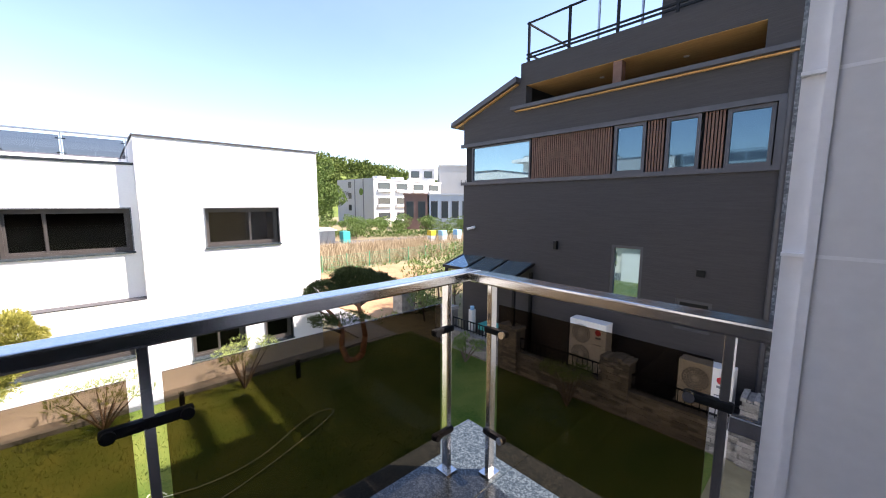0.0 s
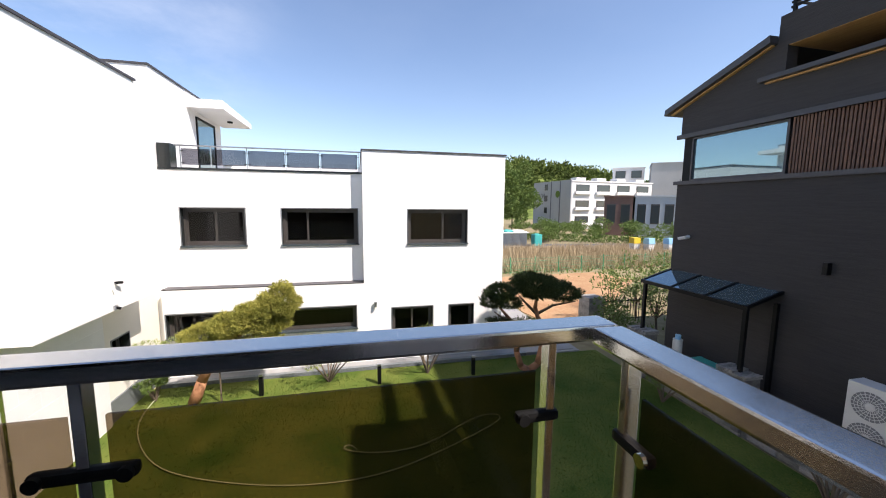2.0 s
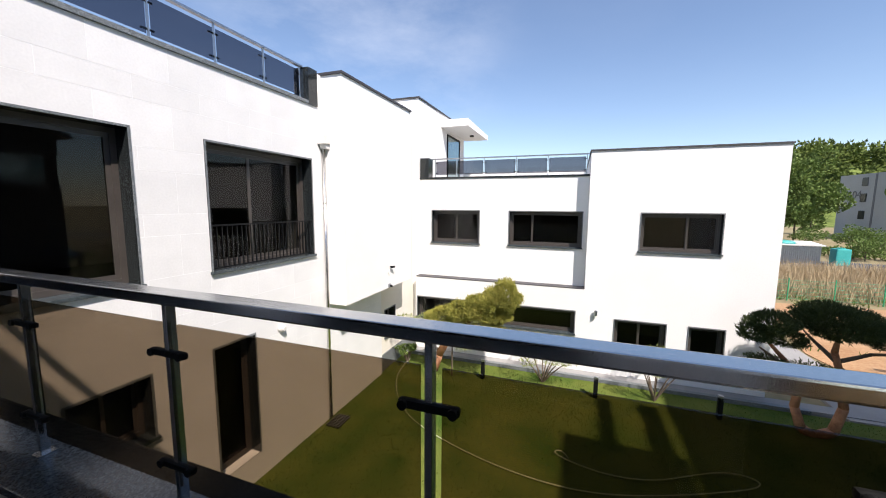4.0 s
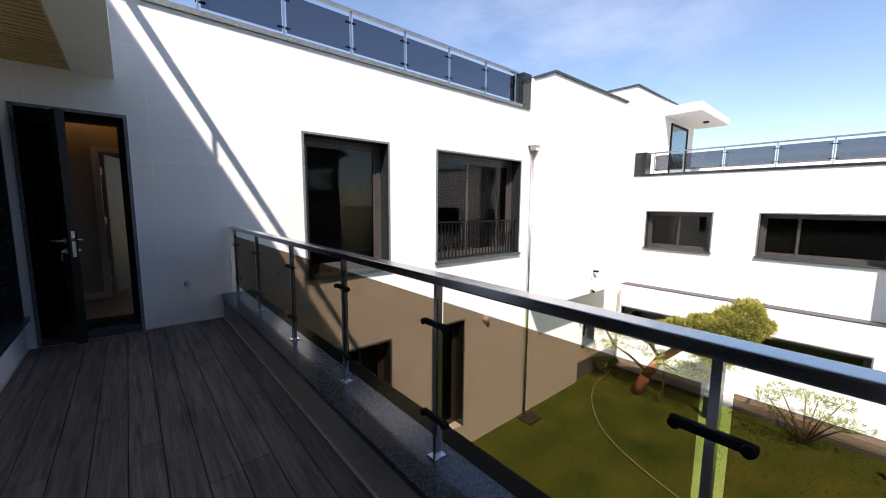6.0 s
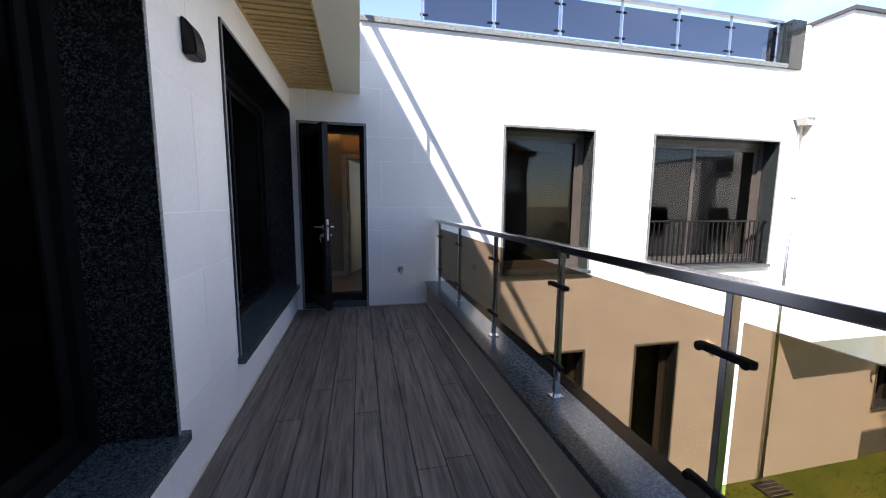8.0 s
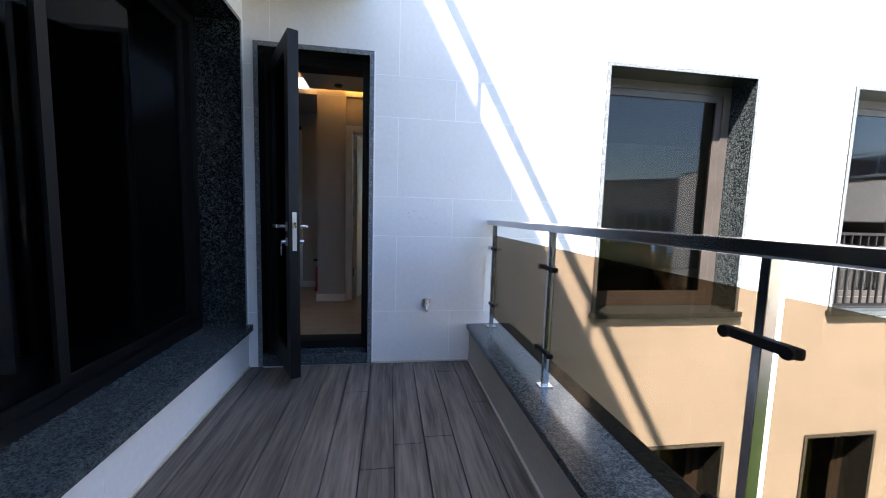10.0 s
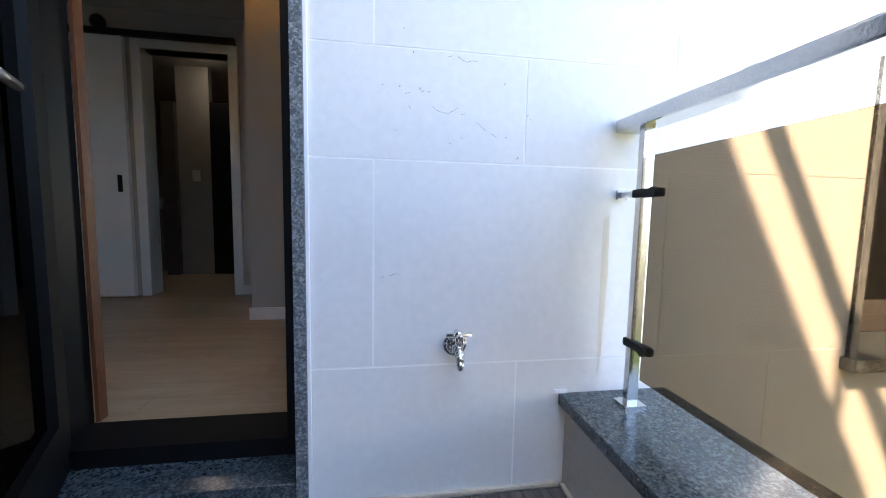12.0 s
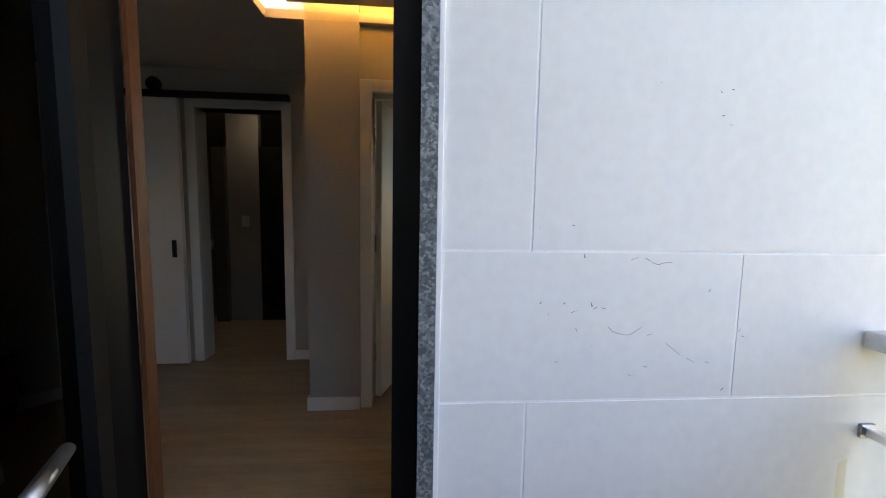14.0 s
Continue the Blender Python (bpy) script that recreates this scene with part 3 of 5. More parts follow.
# ---- glass railings ----
def railing(name, label, along, u0, u1, at, out, z0, height, posts, glass, group, clamp=True, foot=True, glass_gap=0.13, posts_mat="steel"):
    """A handrail on square posts with smoked panes clamped outside. along: 'x' or 'y'; out: the way to the outer side."""
    r = thing(name, label, "railing", group)

    def P(nm, a, b, c, d, e, f, m, parent=r, bevel=0.0):
        lo, hi = sorted((at + out * c, at + out * d))
        dims = (lo, hi, a, b, e, f) if along == "y" else (a, b, lo, hi, e, f)
        return box(nm, dims, m, parent, bevel=bevel)
    top = z0 + height
    P("handrail", u0, u1, -0.037, 0.037, top - 0.036, top, posts_mat, bevel=0.006)
    for p in posts:
        po = P("post", p - 0.010, p + 0.010, -0.016, 0.016, z0 + 0.008, top - 0.036, posts_mat, bevel=0.002)
        if foot:
            P("base_plate", p - 0.027, p + 0.027, -0.032, 0.032, z0, z0 + 0.008, posts_mat, po)
    edges = sorted(posts)
    for a, b in zip(edges, edges[1:]):
        if b - a < 0.3:
            continue
        P("glass_panel", a + 0.030, b - 0.030, 0.002, 0.010, z0 + 0.085, top - glass_gap - 0.036, glass)
    if clamp:
        for p in posts:
            for zz in (z0 + height * 0.225, z0 + height * 0.7375):
                lo, hi = (p - 0.082 if p - 0.2 > edges[0] else p - 0.02), (p + 0.082 if p + 0.2 < edges[-1] else p + 0.02)
                c = P("clamp", lo, hi, -0.0225, 0.0, zz - 0.012, zz + 0.012, "rubber", bevel=0.0095)
                for q in (lo + 0.015, hi - 0.015):
                    if abs(q - p) < 0.05:
                        continue
                    b0 = (at - out * 0.020, q, zz) if along == "y" else (q, at - out * 0.020, zz)
                    i0 = (at - out * 0.030, q, zz) if along == "y" else (q, at - out * 0.030, zz)
                    part("bolt", cyl(bmesh.new(), i0, b0, 0.0135, seg=14), "rubber" if along == "y" else "chrome", c)
    return r


KT = 0.27
kerb = bmesh.new()
bx(kerb, 1.60, 1.90, -6.0, 0.0, -0.45, KT - 0.035)
bx(kerb, 0.852, 1.60, -6.0, -5.70, -0.45, KT - 0.035)
tagged(part("balcony_kerb", kerb, "kerb_face"), "white plastered upstand along the balcony edge", "kerb", kind="structure")
slab = bmesh.new()
bx(slab, 0.0, 1.60, -5.70, 0.0, -0.45, -0.07)
tagged(part("balcony_slab", slab, "concrete"), "concrete slab under the balcony deck", "slab", kind="structure")
kc = bmesh.new()
bx(kc, 1.575, 1.93, -6.03, 0.0, KT - 0.035, KT, 0.005)
tagged(part("kerb_coping", kc, "granite_top"), "dark polished granite coping on the balcony kerb", "coping", kind="structure")
kc = bmesh.new()
bx(kc, 0.852, 1.575, -6.03, -5.675, KT - 0.035, KT, 0.005)
tagged(part("kerb_coping", kc, "granite_top"), "dark polished granite coping at the balcony end", "coping", kind="structure")
RX = 1.745
railing("balcony_railing", "stainless steel balcony railing with smoked bronze glass panels", "y", -5.855, -0.002, RX, 1, KT, 0.80, [-0.09, -1.06, -2.08, -3.0, -3.870, -4.815, -5.706], "smoke", "balcony railings", glass_gap=0.076)
railing("balcony_railing", "stainless steel end railing with smoked bronze glass panel", "x", 0.822, 1.70, -5.82, -1, KT, 0.80, [1.62, 0.91], "smoke", "balcony railings", glass_gap=0.076)
es = thing("wall_clamp", "flat steel bracket tying the end railing to the pier", "bracket")
box("bracket", (0.83, 0.90, -5.832, -5.812, 0.80, 0.84), "chrome", es, bevel=0.003)
wc = thing("wall_clamp", "small steel wall bracket of the railing post", "bracket")
box("wall_plate", (RX - 0.020, RX + 0.012, -0.006, 0.0, 0.846, 0.874), "zinc", wc, "square steel wall plate")
box("bracket", (RX - 0.014, RX + 0.004, -0.09, -0.006, 0.851, 0.869), "chrome", wc, bevel=0.002)
railing("terrace_railing", "grey steel roof terrace railing with smoked glass", "x", 0.85, 7.16, 0.12, -1, 3.425, 0.66, [0.62 + 0.93 * i for i in range(1, 7)] + [7.10], "smoke_grey", "terrace railings", clamp=True, glass_gap=0.07, posts_mat="zinc")
railing("terrace_railing", "steel roof terrace railing with smoked glass panels over the balcony", "y", -5.9, -0.02, 0.525, 1, 3.345, 0.765, [-5.8 + 0.95 * i for i in range(7)], "smoke_grey", "terrace railings", clamp=False, glass_gap=0.30, posts_mat="zinc")


# ---- door to the hall ----
door = thing("door_1", "black glazed aluminium door standing open onto the balcony", "door", kind="structure")
x0, x1, z1 = DOOR[0], DOOR[1], DOOR[3]
DS = 0.06
for d in ((x0, x0 + 0.03, -0.012, 0.3, -0.02, z1), (x1 - 0.03, x1, -0.012, 0.3, -0.02, z1), (x0 + 0.03, x1 - 0.03, -0.012, 0.3, z1 - 0.03, z1)):
    box("jamb", d, "granite", door)
for d in ((x0, x0 + 0.03, -0.0145, -0.0122, -0.02, z1), (x1 - 0.03, x1, -0.0145, -0.0122, -0.02, z1), (x0 + 0.03, x1 - 0.03, -0.0145, -0.0122, z1 - 0.03, z1)):
    box("edge", d, "granite_cut", door)
box("doorstep", (x0 + 0.03, x1 - 0.03, -0.012, 0.3, -0.02, DS), "granite_top", door, bevel=0.004)
fr = bmesh.new()
ring(fr, "y", x0 + 0.03, x1 - 0.03, DS, z1 - 0.03, 0.055, 0.12, 0.272)
part("door_frame", fr, "black", door)
box("wood_lining", (x0 + 0.086, x0 + 0.098, 0.275, 0.31, DS + 0.055, z1 - 0.075), "brown_door", door)
leaf = bmesh.new()
L, H0, H1 = 0.60, 0.06, 2.13
ring(leaf, "y", 0.0, L, H0, H1, 0.095, -0.03, 0.03, bottom=0.16)
leaf_ob = part("door_leaf", leaf, "black", door)
leaf_ob.matrix_basis = pose(0.15, 0.135, 0.0, 0, 0, -64)
box("pane", (0.09, L - 0.09, -0.008, 0.008, H0 + 0.15, H1 - 0.09), "door_glass", leaf_ob)
for yy in (-0.03, 0.03):
    s = 1 if yy > 0 else -1
    hb = bmesh.new()
    bx(hb, L - 0.075, L - 0.035, *sorted((yy, yy + s * 0.008)), 0.975, 1.03, 0.003)
    cyl(hb, (L - 0.055, yy, 1.004), (L - 0.055, yy + s * 0.055, 1.004), 0.010)
    cyl(hb, (L - 0.055, yy + s * 0.055, 1.004), (L - 0.165, yy + s * 0.058, 1.004), 0.010, 0.008)
    part("lever_handle", hb, "zinc", leaf_ob, "satin steel lever handle", smooth=True)
    kb = bmesh.new()
    bx(kb, L - 0.075, L - 0.035, *sorted((yy, yy + s * 0.008)), 0.885, 0.935, 0.003)
    cyl(kb, (L - 0.055, yy, 0.91), (L - 0.055, yy + s * 0.035, 0.91), 0.012)
    part("lock_knob", kb, "zinc", leaf_ob)
kr = bmesh.new()
for i in range(14):
    a, b = 2 * math.pi * i / 14, 2 * math.pi * (i + 1) / 14
    cyl(kr, (L - 0.055 + 0.012 * math.sin(a), -0.066, 0.888 + 0.012 * math.cos(a)), (L - 0.055 + 0.012 * math.sin(b), -0.066, 0.888 + 0.012 * math.cos(b)), 0.0012, seg=6)
for dx, dz in ((-0.006, 0.0), (0.007, 0.004)):
    cyl(kr, (L - 0.055 + dx, -0.067, 0.868 + dz), (L - 0.055 + dx, -0.064, 0.868 + dz), 0.011, seg=14)
    bx(kr, L - 0.0585 + dx, L - 0.0515 + dx, -0.0665, -0.0645, 0.826 + dz, 0.860 + dz)
part("keys", kr, "zinc", leaf_ob, "two keys hanging from the lock")
box("latch_plate", (L, L + 0.003, -0.012, 0.012, 0.857, 1.09), "zinc", leaf_ob, "steel latch plate")
box("latch", (L + 0.003, L + 0.012, -0.008, 0.008, 0.995, 1.03), "chrome", leaf_ob)
for zz in (0.45, 1.15, 1.85):
    part("hinge", cyl(bmesh.new(), (0.0, -0.034, zz - 0.05), (0.0, -0.034, zz + 0.05), 0.009), "black", leaf_ob)

# ---- hall behind the door ----
FL, CL = 0.085, 2.35
tagged(box("wall_hall_left", (-2.3, -2.2, 0.3, 6.0, 0, 3.0), "wallpaper"), "warm white papered hall wall", "wall", kind="structure")
wall_y("wall_hall_back", -2.2, 0.188, 0.0, 3.0, 2.36, 2.48, [(-0.86, -0.22, 0.0, 2.06)], "wallpaper", "warm white papered hall wall with doorway")
tagged(box("wall_hall_pillar", (0.188, 0.49, 1.55, 2.36, 0, 3.0), "wallpaper"), "warm white papered wall projection", "wall", kind="structure")
wall_y("wall_hall_right", 0.49, 2.28, 0.0, 3.0, 1.59, 1.69, [(0.56, 1.38, 0.0, 1.98)], "wallpaper", "warm white papered wall with doorway")
tagged(box("wall_hall_east", (2.20, 2.28, 0.3, 1.59, 0, 3.0), "wallpaper"), "warm white papered hall wall", "wall", kind="structure")
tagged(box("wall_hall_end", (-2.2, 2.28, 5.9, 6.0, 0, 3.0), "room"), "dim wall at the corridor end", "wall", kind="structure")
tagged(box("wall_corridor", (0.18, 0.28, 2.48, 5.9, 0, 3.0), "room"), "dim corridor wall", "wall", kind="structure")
tagged(box("wall_bath", (-1.20, -0.87, 3.5, 3.58, 0, 3.0), "room"), "corridor wall strip in the darkened room tone", "wall", kind="structure")
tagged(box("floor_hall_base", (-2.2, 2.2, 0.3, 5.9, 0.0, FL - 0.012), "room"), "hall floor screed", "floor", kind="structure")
hall_floor = thing("floor_hall", "pale oak boarded hall floor", "floor", kind="structure")
for j in range(11):
    ya = 0.302 + j * 0.19
    for i in range(5):
        xa = -2.2 + i * 1.2 - 0.43 * (j % 3)
        a, b = max(xa, -2.2), min(xa + 1.2, 2.2)
        if b - a > 0.05:
            box("board", (a + 0.0006, b - 0.0006, ya + 0.0006, ya + 0.1894, FL - 0.012, FL), "floor", hall_floor)
box("board", (-2.2, 2.2, 2.393, 5.9, FL - 0.012, FL - 0.0005), "floor", hall_floor)
cb = bmesh.new()
for a, b, c, d in holes(-2.2, 2.2, 0.3, 5.9, [(-0.02, 2.0, 0.45, 1.55)]):
    bx(cb, a, b, c, d, CL, CL + 0.05)
bx(cb, -0.3, 2.2, 0.3, 1.55, CL + 0.16, CL + 0.22)
tagged(part("ceiling_hall", cb, "ceiling"), "matt white hall ceiling with a light cove", "ceiling", kind="structure")
tagged(box("cove_inner", (0.14, 1.9, 0.55, 1.42, CL + 0.02, CL + 0.06), "ceiling"), "dropped ceiling panel inside the light cove", "ceiling", kind="structure")
cv = thing("cove_light", "warm amber lamp strip in the ceiling cove", "lamp")
box("lamp_strip", (0.18, 0.20, 0.58, 1.38, CL + 0.061, CL + 0.075), "led", cv)
box("lamp_strip", (0.20, 1.85, 1.36, 1.38, CL + 0.061, CL + 0.075), "led", cv)
tr = bmesh.new()
for d in ((0.188, 0.49, 1.537, 1.55, FL, FL + 0.08), (0.175, 0.188, 1.537, 2.36, FL, FL + 0.08), (-0.15, 0.175, 2.347, 2.36, FL, FL + 0.08)):
    bx(tr, *d)
tagged(part("baseboard", tr, "white_paint"), "white painted baseboard", "baseboard", kind="structure")
d2 = thing("door_2", "white panel door ajar in white frame", "door", kind="structure")
bm = bmesh.new()
for d in ((0.49, 0.56, 1.56, 1.71, FL, 2.05), (1.38, 1.45, 1.56, 1.71, FL, 2.05), (0.56, 1.38, 1.56, 1.71, 1.98, 2.05)):
    bx(bm, *d, bevel=0.004)
part("door_frame", bm, "white_paint", d2)
dl = part("door_leaf", bx(bmesh.new(), 0, 0.80, -0.02, 0.02, FL + 0.01, 1.97, 0.003), "white_paint", d2)
dl.matrix_basis = pose(0.585, 1.69, 0, 0, 0, 72)
for zz in (0.4, 1.1, 1.75):
    box("hinge", (0.562, 0.576, 1.65, 1.69, zz - 0.05, zz + 0.05), "chrome", d2)
bd = thing("sliding_door", "white sliding barn door hung from a black rail", "door")
box("panel", (-1.75, -0.93, 2.25, 2.29, FL + 0.015, 2.10), "white_paint", bd, bevel=0.004)
box("rail", (-1.9, -0.14, 2.26, 2.30, 2.115, 2.155), "black", bd, "black steel sliding rail")
part("roller", cyl(bmesh.new(), (-1.08, 2.24, 2.19), (-1.08, 2.26, 2.19), 0.05, seg=20), "black", bd)
box("pull", (-1.005, -0.975, 2.243, 2.251, 0.93, 1.06), "black", bd)
of = bmesh.new()
for d in ((-0.93, -0.86, 2.34, 2.50, FL, 2.13), (-0.22, -0.15, 2.34, 2.50, FL, 2.13), (-0.86, -0.22, 2.34, 2.50, 2.06, 2.13)):
    bx(of, *d, bevel=0.004)
tagged(part("trim", of, "white_paint"), "white painted doorway lining", "trim", kind="structure")
fe = thing("fire_extinguisher", "small red fire extinguisher on the hall floor", "fire extinguisher")
bm = bmesh.new()
cyl(bm, (0.10, 2.15, FL), (0.10, 2.15, FL + 0.28), 0.05, seg=20)
cyl(bm, (0.10, 2.15, FL + 0.28), (0.10, 2.15, FL + 0.33), 0.05, 0.02, seg=20)
part("cylinder", bm, "red", fe, smooth=True)
bm = bmesh.new()
cyl(bm, (0.10, 2.15, FL + 0.33), (0.10, 2.15, FL + 0.38), 0.016)
bx(bm, 0.03, 0.13, 2.14, 2.16, FL + 0.38, FL + 0.40)
part("valve", bm, "black", fe)
part("foot", cyl(bmesh.new(), (0.10, 2.15, FL), (0.10, 2.15, FL + 0.05), 0.07, 0.055, seg=20), "red", fe)
box("shade_board", (-1.33, -1.20, 3.44, 3.5, FL, 1.95), "bronze", None)
tagged(bpy.data.objects["shade_board"], "dark brown folding door of the bathroom", "door")
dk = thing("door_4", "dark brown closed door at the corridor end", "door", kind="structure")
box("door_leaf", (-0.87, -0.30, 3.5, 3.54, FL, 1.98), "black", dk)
basin = thing("washbasin", "white round washbasin on a cabinet in the dim bathroom", "washbasin")
part("bowl", cyl(bmesh.new(), (-1.75, 3.9, FL + 0.72), (-1.75, 3.9, FL + 0.86), 0.12, 0.2, seg=24), "white_paint", basin)
part("cabinet", bx(bmesh.new(), -2.0, -1.5, 3.7, 4.1, FL, FL + 0.72, 0.01), "room", basin)
sw = thing("light_switch", "white light switch on the dim corridor wall", "light switch")
part("plate", bx(bmesh.new(), -1.06, -0.98, 3.488, 3.5, 1.12, 1.24, 0.004), "wallpaper", sw)
part("rocker", bx(bmesh.new(), -1.035, -1.005, 3.484, 3.489, 1.15, 1.21, 0.002), "wallpaper", sw)
sp = thing("downlight", "small round ceiling downlight in the corridor", "lamp")
part("lens", cyl(bmesh.new(), (-0.80, 3.2, CL - 0.012), (-0.80, 3.2, CL), 0.04, seg=16), "spot", sp)
sp = thing("smoke_detector", "small dark ceiling sprinkler cap", "sprinkler")
part("cap", cyl(bmesh.new(), (0.45, 1.25, CL + 0.005), (0.45, 1.25, CL + 0.02), 0.04, seg=16), "black", sp)

# beads of sealant
box("bead", (0.786, 0.800, -5.671, -5.655, -0.02, 3.2), "sealant", wall_pier)
sb = thing("sealant", "white sealant bead beside the granite door surround", "sealant", kind="structure")
box("bead", (0.857, 0.867, -0.006, 0.0, -0.02, 2.212), "sealant", sb, bevel=0.002)
box("bead", (0.857, 1.575, -0.012, 0.0, -0.02, -0.008), "cream_bead", sb, bevel=0.003)
box("bead", (0.0, 0.012, -5.66, -0.02, -0.02, -0.008), "cream_bead", sb, bevel=0.003)
box("bead", (1.56, 1.60, -0.006, 0.0, 0.27, 0.282), "sealant", sb, bevel=0.002)
box("bead", (1.588, 1.60, -5.66, -0.012, -0.02, -0.010), "cream_bead", sb, bevel=0.003)
sg = bmesh.new()
prism(sg, [(1.688, 0.79), (1.708, 0.80), (1.712, 0.62), (1.703, 0.36), (1.695, 0.32), (1.69, 0.55)], "y", -0.0016, -0.0008)
part("rust_stain", sg, "stain", wall_north, "faint brown rust streak under the bracket")
q = np.random.RandomState(3)
chips = []
for cx, cz, n in ((1.18, 1.13, 9), (1.33, 1.02, 7), (1.06, 1.2, 4), (1.0, 0.6, 4), (1.3, 1.5, 6), (2.0, 0.6, 12)):
    for i in range(n):
        chips.append(((cx + q.normal(0, 0.11), -0.0008, cz + q.normal(0, 0.035)), (q.normal(0, 1), 0.0, q.normal(0, 0.4))))
ch = spikes("wall_chips", chips, "twig", None, 1, 0.009, 0.0022, up=0.0, seed=5)
for v in ch.data.vertices:
    v.co.y = -0.0008
crk = bmesh.new()
for cx, cz, n, sl in ((1.17, 1.085, 9, -0.25), (1.30, 1.045, 8, -0.5), (1.22, 1.205, 6, -0.1), (1.10, 1.13, 5, 0.3), (1.05, 0.62, 4, 0.4), (1.9, 0.72, 5, -0.6)):
    px, pz = cx, cz
    for i in range(n):
        qx, qz = px + q.uniform(0.008, 0.016), pz + q.normal(sl * 0.012, 0.008)
        if q.rand() < 0.75:
            cyl(crk, (px, -0.0003, pz), (qx, -0.0003, qz), 0.00045, 0.0003, seg=4, caps=False)
        px, pz = qx, qz
part("hairline_crack", crk, "twig", wall_north, "thin hairline cracks")
tagged(ch, "tiny chips and hairline cracks in the stone panels", "chips", kind="stuff")

# ---- deck ----
box("deck_bed", (0.0, 1.60, -5.70, 0.0, -0.07, -0.048), "deck_under")
tagged(bpy.data.objects["deck_bed"], "dark bed under the deck boards", "floor", kind="structure")
deck = thing("floor_deck", "grey-brown wood composite balcony deck boards", "floor", kind="structure")
rng = random.Random(4)
for i in range(-6, 6):
    xa = 0.862 + 0.1515 * i
    a, b = max(xa, 0.012), min(xa + 0.1465, 1.597)
    if b - a < 0.02:
        continue
    y = -5.69 - rng.uniform(0.2, 1.6)
    while y < -0.02:
        c, d = max(y, -5.69), min(y + 2.0, -0.014)
        if d - c > 0.03:
            box("plank", (a, b, c + 0.002, d - 0.002, -0.045, -0.02), "deck", deck)
        y += 2.0

# ---- wing across the courtyard ----
WX, WR = 12.20, 12.55
W3 = (-8.69, -6.77, 0.125, 1.22)
W1, W2 = (-2.20, -0.53, 0.115, 1.225), (-5.32, -3.13, 0.115, 1.225)
L1 = (-5.24, -0.14, -2.42, -1.68)
L3, L4 = (-7.60, -6.27, -2.87, -1.81), (-8.95, -8.09, -2.87, -1.81)
wall_x("wall_wing_block", -9.90, -5.45, LAWN - 0.1, 2.90, WX, WX + 0.35, [W3, L3, L4], "stucco", "white stone wing block with dark windows")
wall_x("wall_wing_low", -5.45, -0.10, LAWN - 0.1, -1.02, WX, WX + 0.35, [L1], "stucco", "white stone ground floor wall of the wing")
wall_x("wall_wing_upper", -5.45, -0.10, -1.02, 2.24, WR, WR + 0.3, [W1, W2], "stucco", "white stone recessed upper wall of the wing")
tagged(box("wing_ledge", (WX - 0.006, WR, -5.45, -0.1, -1.02, -1.00), "char_trim"), "dark metal flashing on the wing ledge", "ledge", kind="structure")
tagged(box("wing_coping", (WR - 0.02, WR + 0.35, -5.45, -0.10, 2.24, 2.30), "granite"), "dark granite coping of the wing terrace", "coping", kind="structure")
tagged(box("block_coping", (WX - 0.03, 18.0, -9.93, -5.42, 2.90, 2.94), "char_trim"), "dark metal coping of the wing block", "coping", kind="structure")
tagged(box("wall_wing_side", (WX + 0.35, 18.0, -9.90, -9.6, LAWN - 0.1, 2.90), "stucco"), "white stone end wall of the wing", "wall", kind="structure")
tagged(box("wall_wing_return", (WX + 0.35, 18.0, -5.75, -5.45, -0.9, 2.90), "stucco"), "white stone return wall of the wing block", "wall", kind="structure")
tagged(box("wing_roof", (WR + 0.3, 18.0, -5.45, 3.0, 1.9, 2.1), "concrete"), "flat terrace roof of the wing", "roof", kind="structure")
tagged(box("wall_wing_back", (18.0, 18.3, -9.9, 3.0, LAWN, 2.9), "stucco"), "plain white rear wall of the wing", "wall", kind="structure")
for nm, d, f, sp in (("window_8", W3, WX, 0.4), ("window_9", W1, WR, 0.5), ("window_10", W2, WR, 0.68), ("window_11", L3, WX, 0.5), ("window_12", L4, WX, 0), ("window_13", L1, WX, 0.5)):
    window(nm, "x", *d, f, 1, "dark brown framed sliding window in white stone wing", depth=0.16, split=sp, glass="window", rail=0.06)
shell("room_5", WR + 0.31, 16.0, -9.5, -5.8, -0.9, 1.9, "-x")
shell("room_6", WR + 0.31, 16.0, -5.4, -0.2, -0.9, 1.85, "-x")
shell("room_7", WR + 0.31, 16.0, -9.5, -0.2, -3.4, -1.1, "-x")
railing("terrace_railing", "steel wing terrace railing with smoked glass panels", "y", -5.42, -0.45, WR + 0.15, -1, 2.30, 0.62, [-0.6, -1.35, -2.27, -3.3, -4.25, -5.35], "smoke_grey", "terrace railings", glass_gap=0.06, posts_mat="zinc")
tagged(box("terrace_end_pier", (WR - 0.02, WR + 0.35, -0.42, -0.12, 2.30, 2.93), "granite"), "dark granite end pier of the wing terrace", "pier", kind="structure")
tagged(box("wall_tower", (12.43, 17.6, -0.10, 5.0, LAWN, 4.85), "stucco"), "white stone stair tower above the wing", "wall", kind="structure")
tagged(box("tower_coping", (12.40, 17.63, -0.13, 5.0, 4.85, 4.90), "char_trim"), "dark metal coping of the stair tower", "coping", kind="structure")
can = bmesh.new()
prism(can, [(14.6, 4.35), (17.9, 4.35), (17.9, 4.55), (14.6, 4.62)], "y", -1.15, -0.10)
tagged(part("canopy", can, "stucco"), "white plastered canopy over the terrace door", "canopy", kind="structure")
cl = thing("canopy_light", "small dark downlight under the white canopy", "lamp")
part("body", cyl(bmesh.new(), (16.6, -0.75, 4.30), (16.6, -0.75, 4.35), 0.09, seg=16), "black", cl)
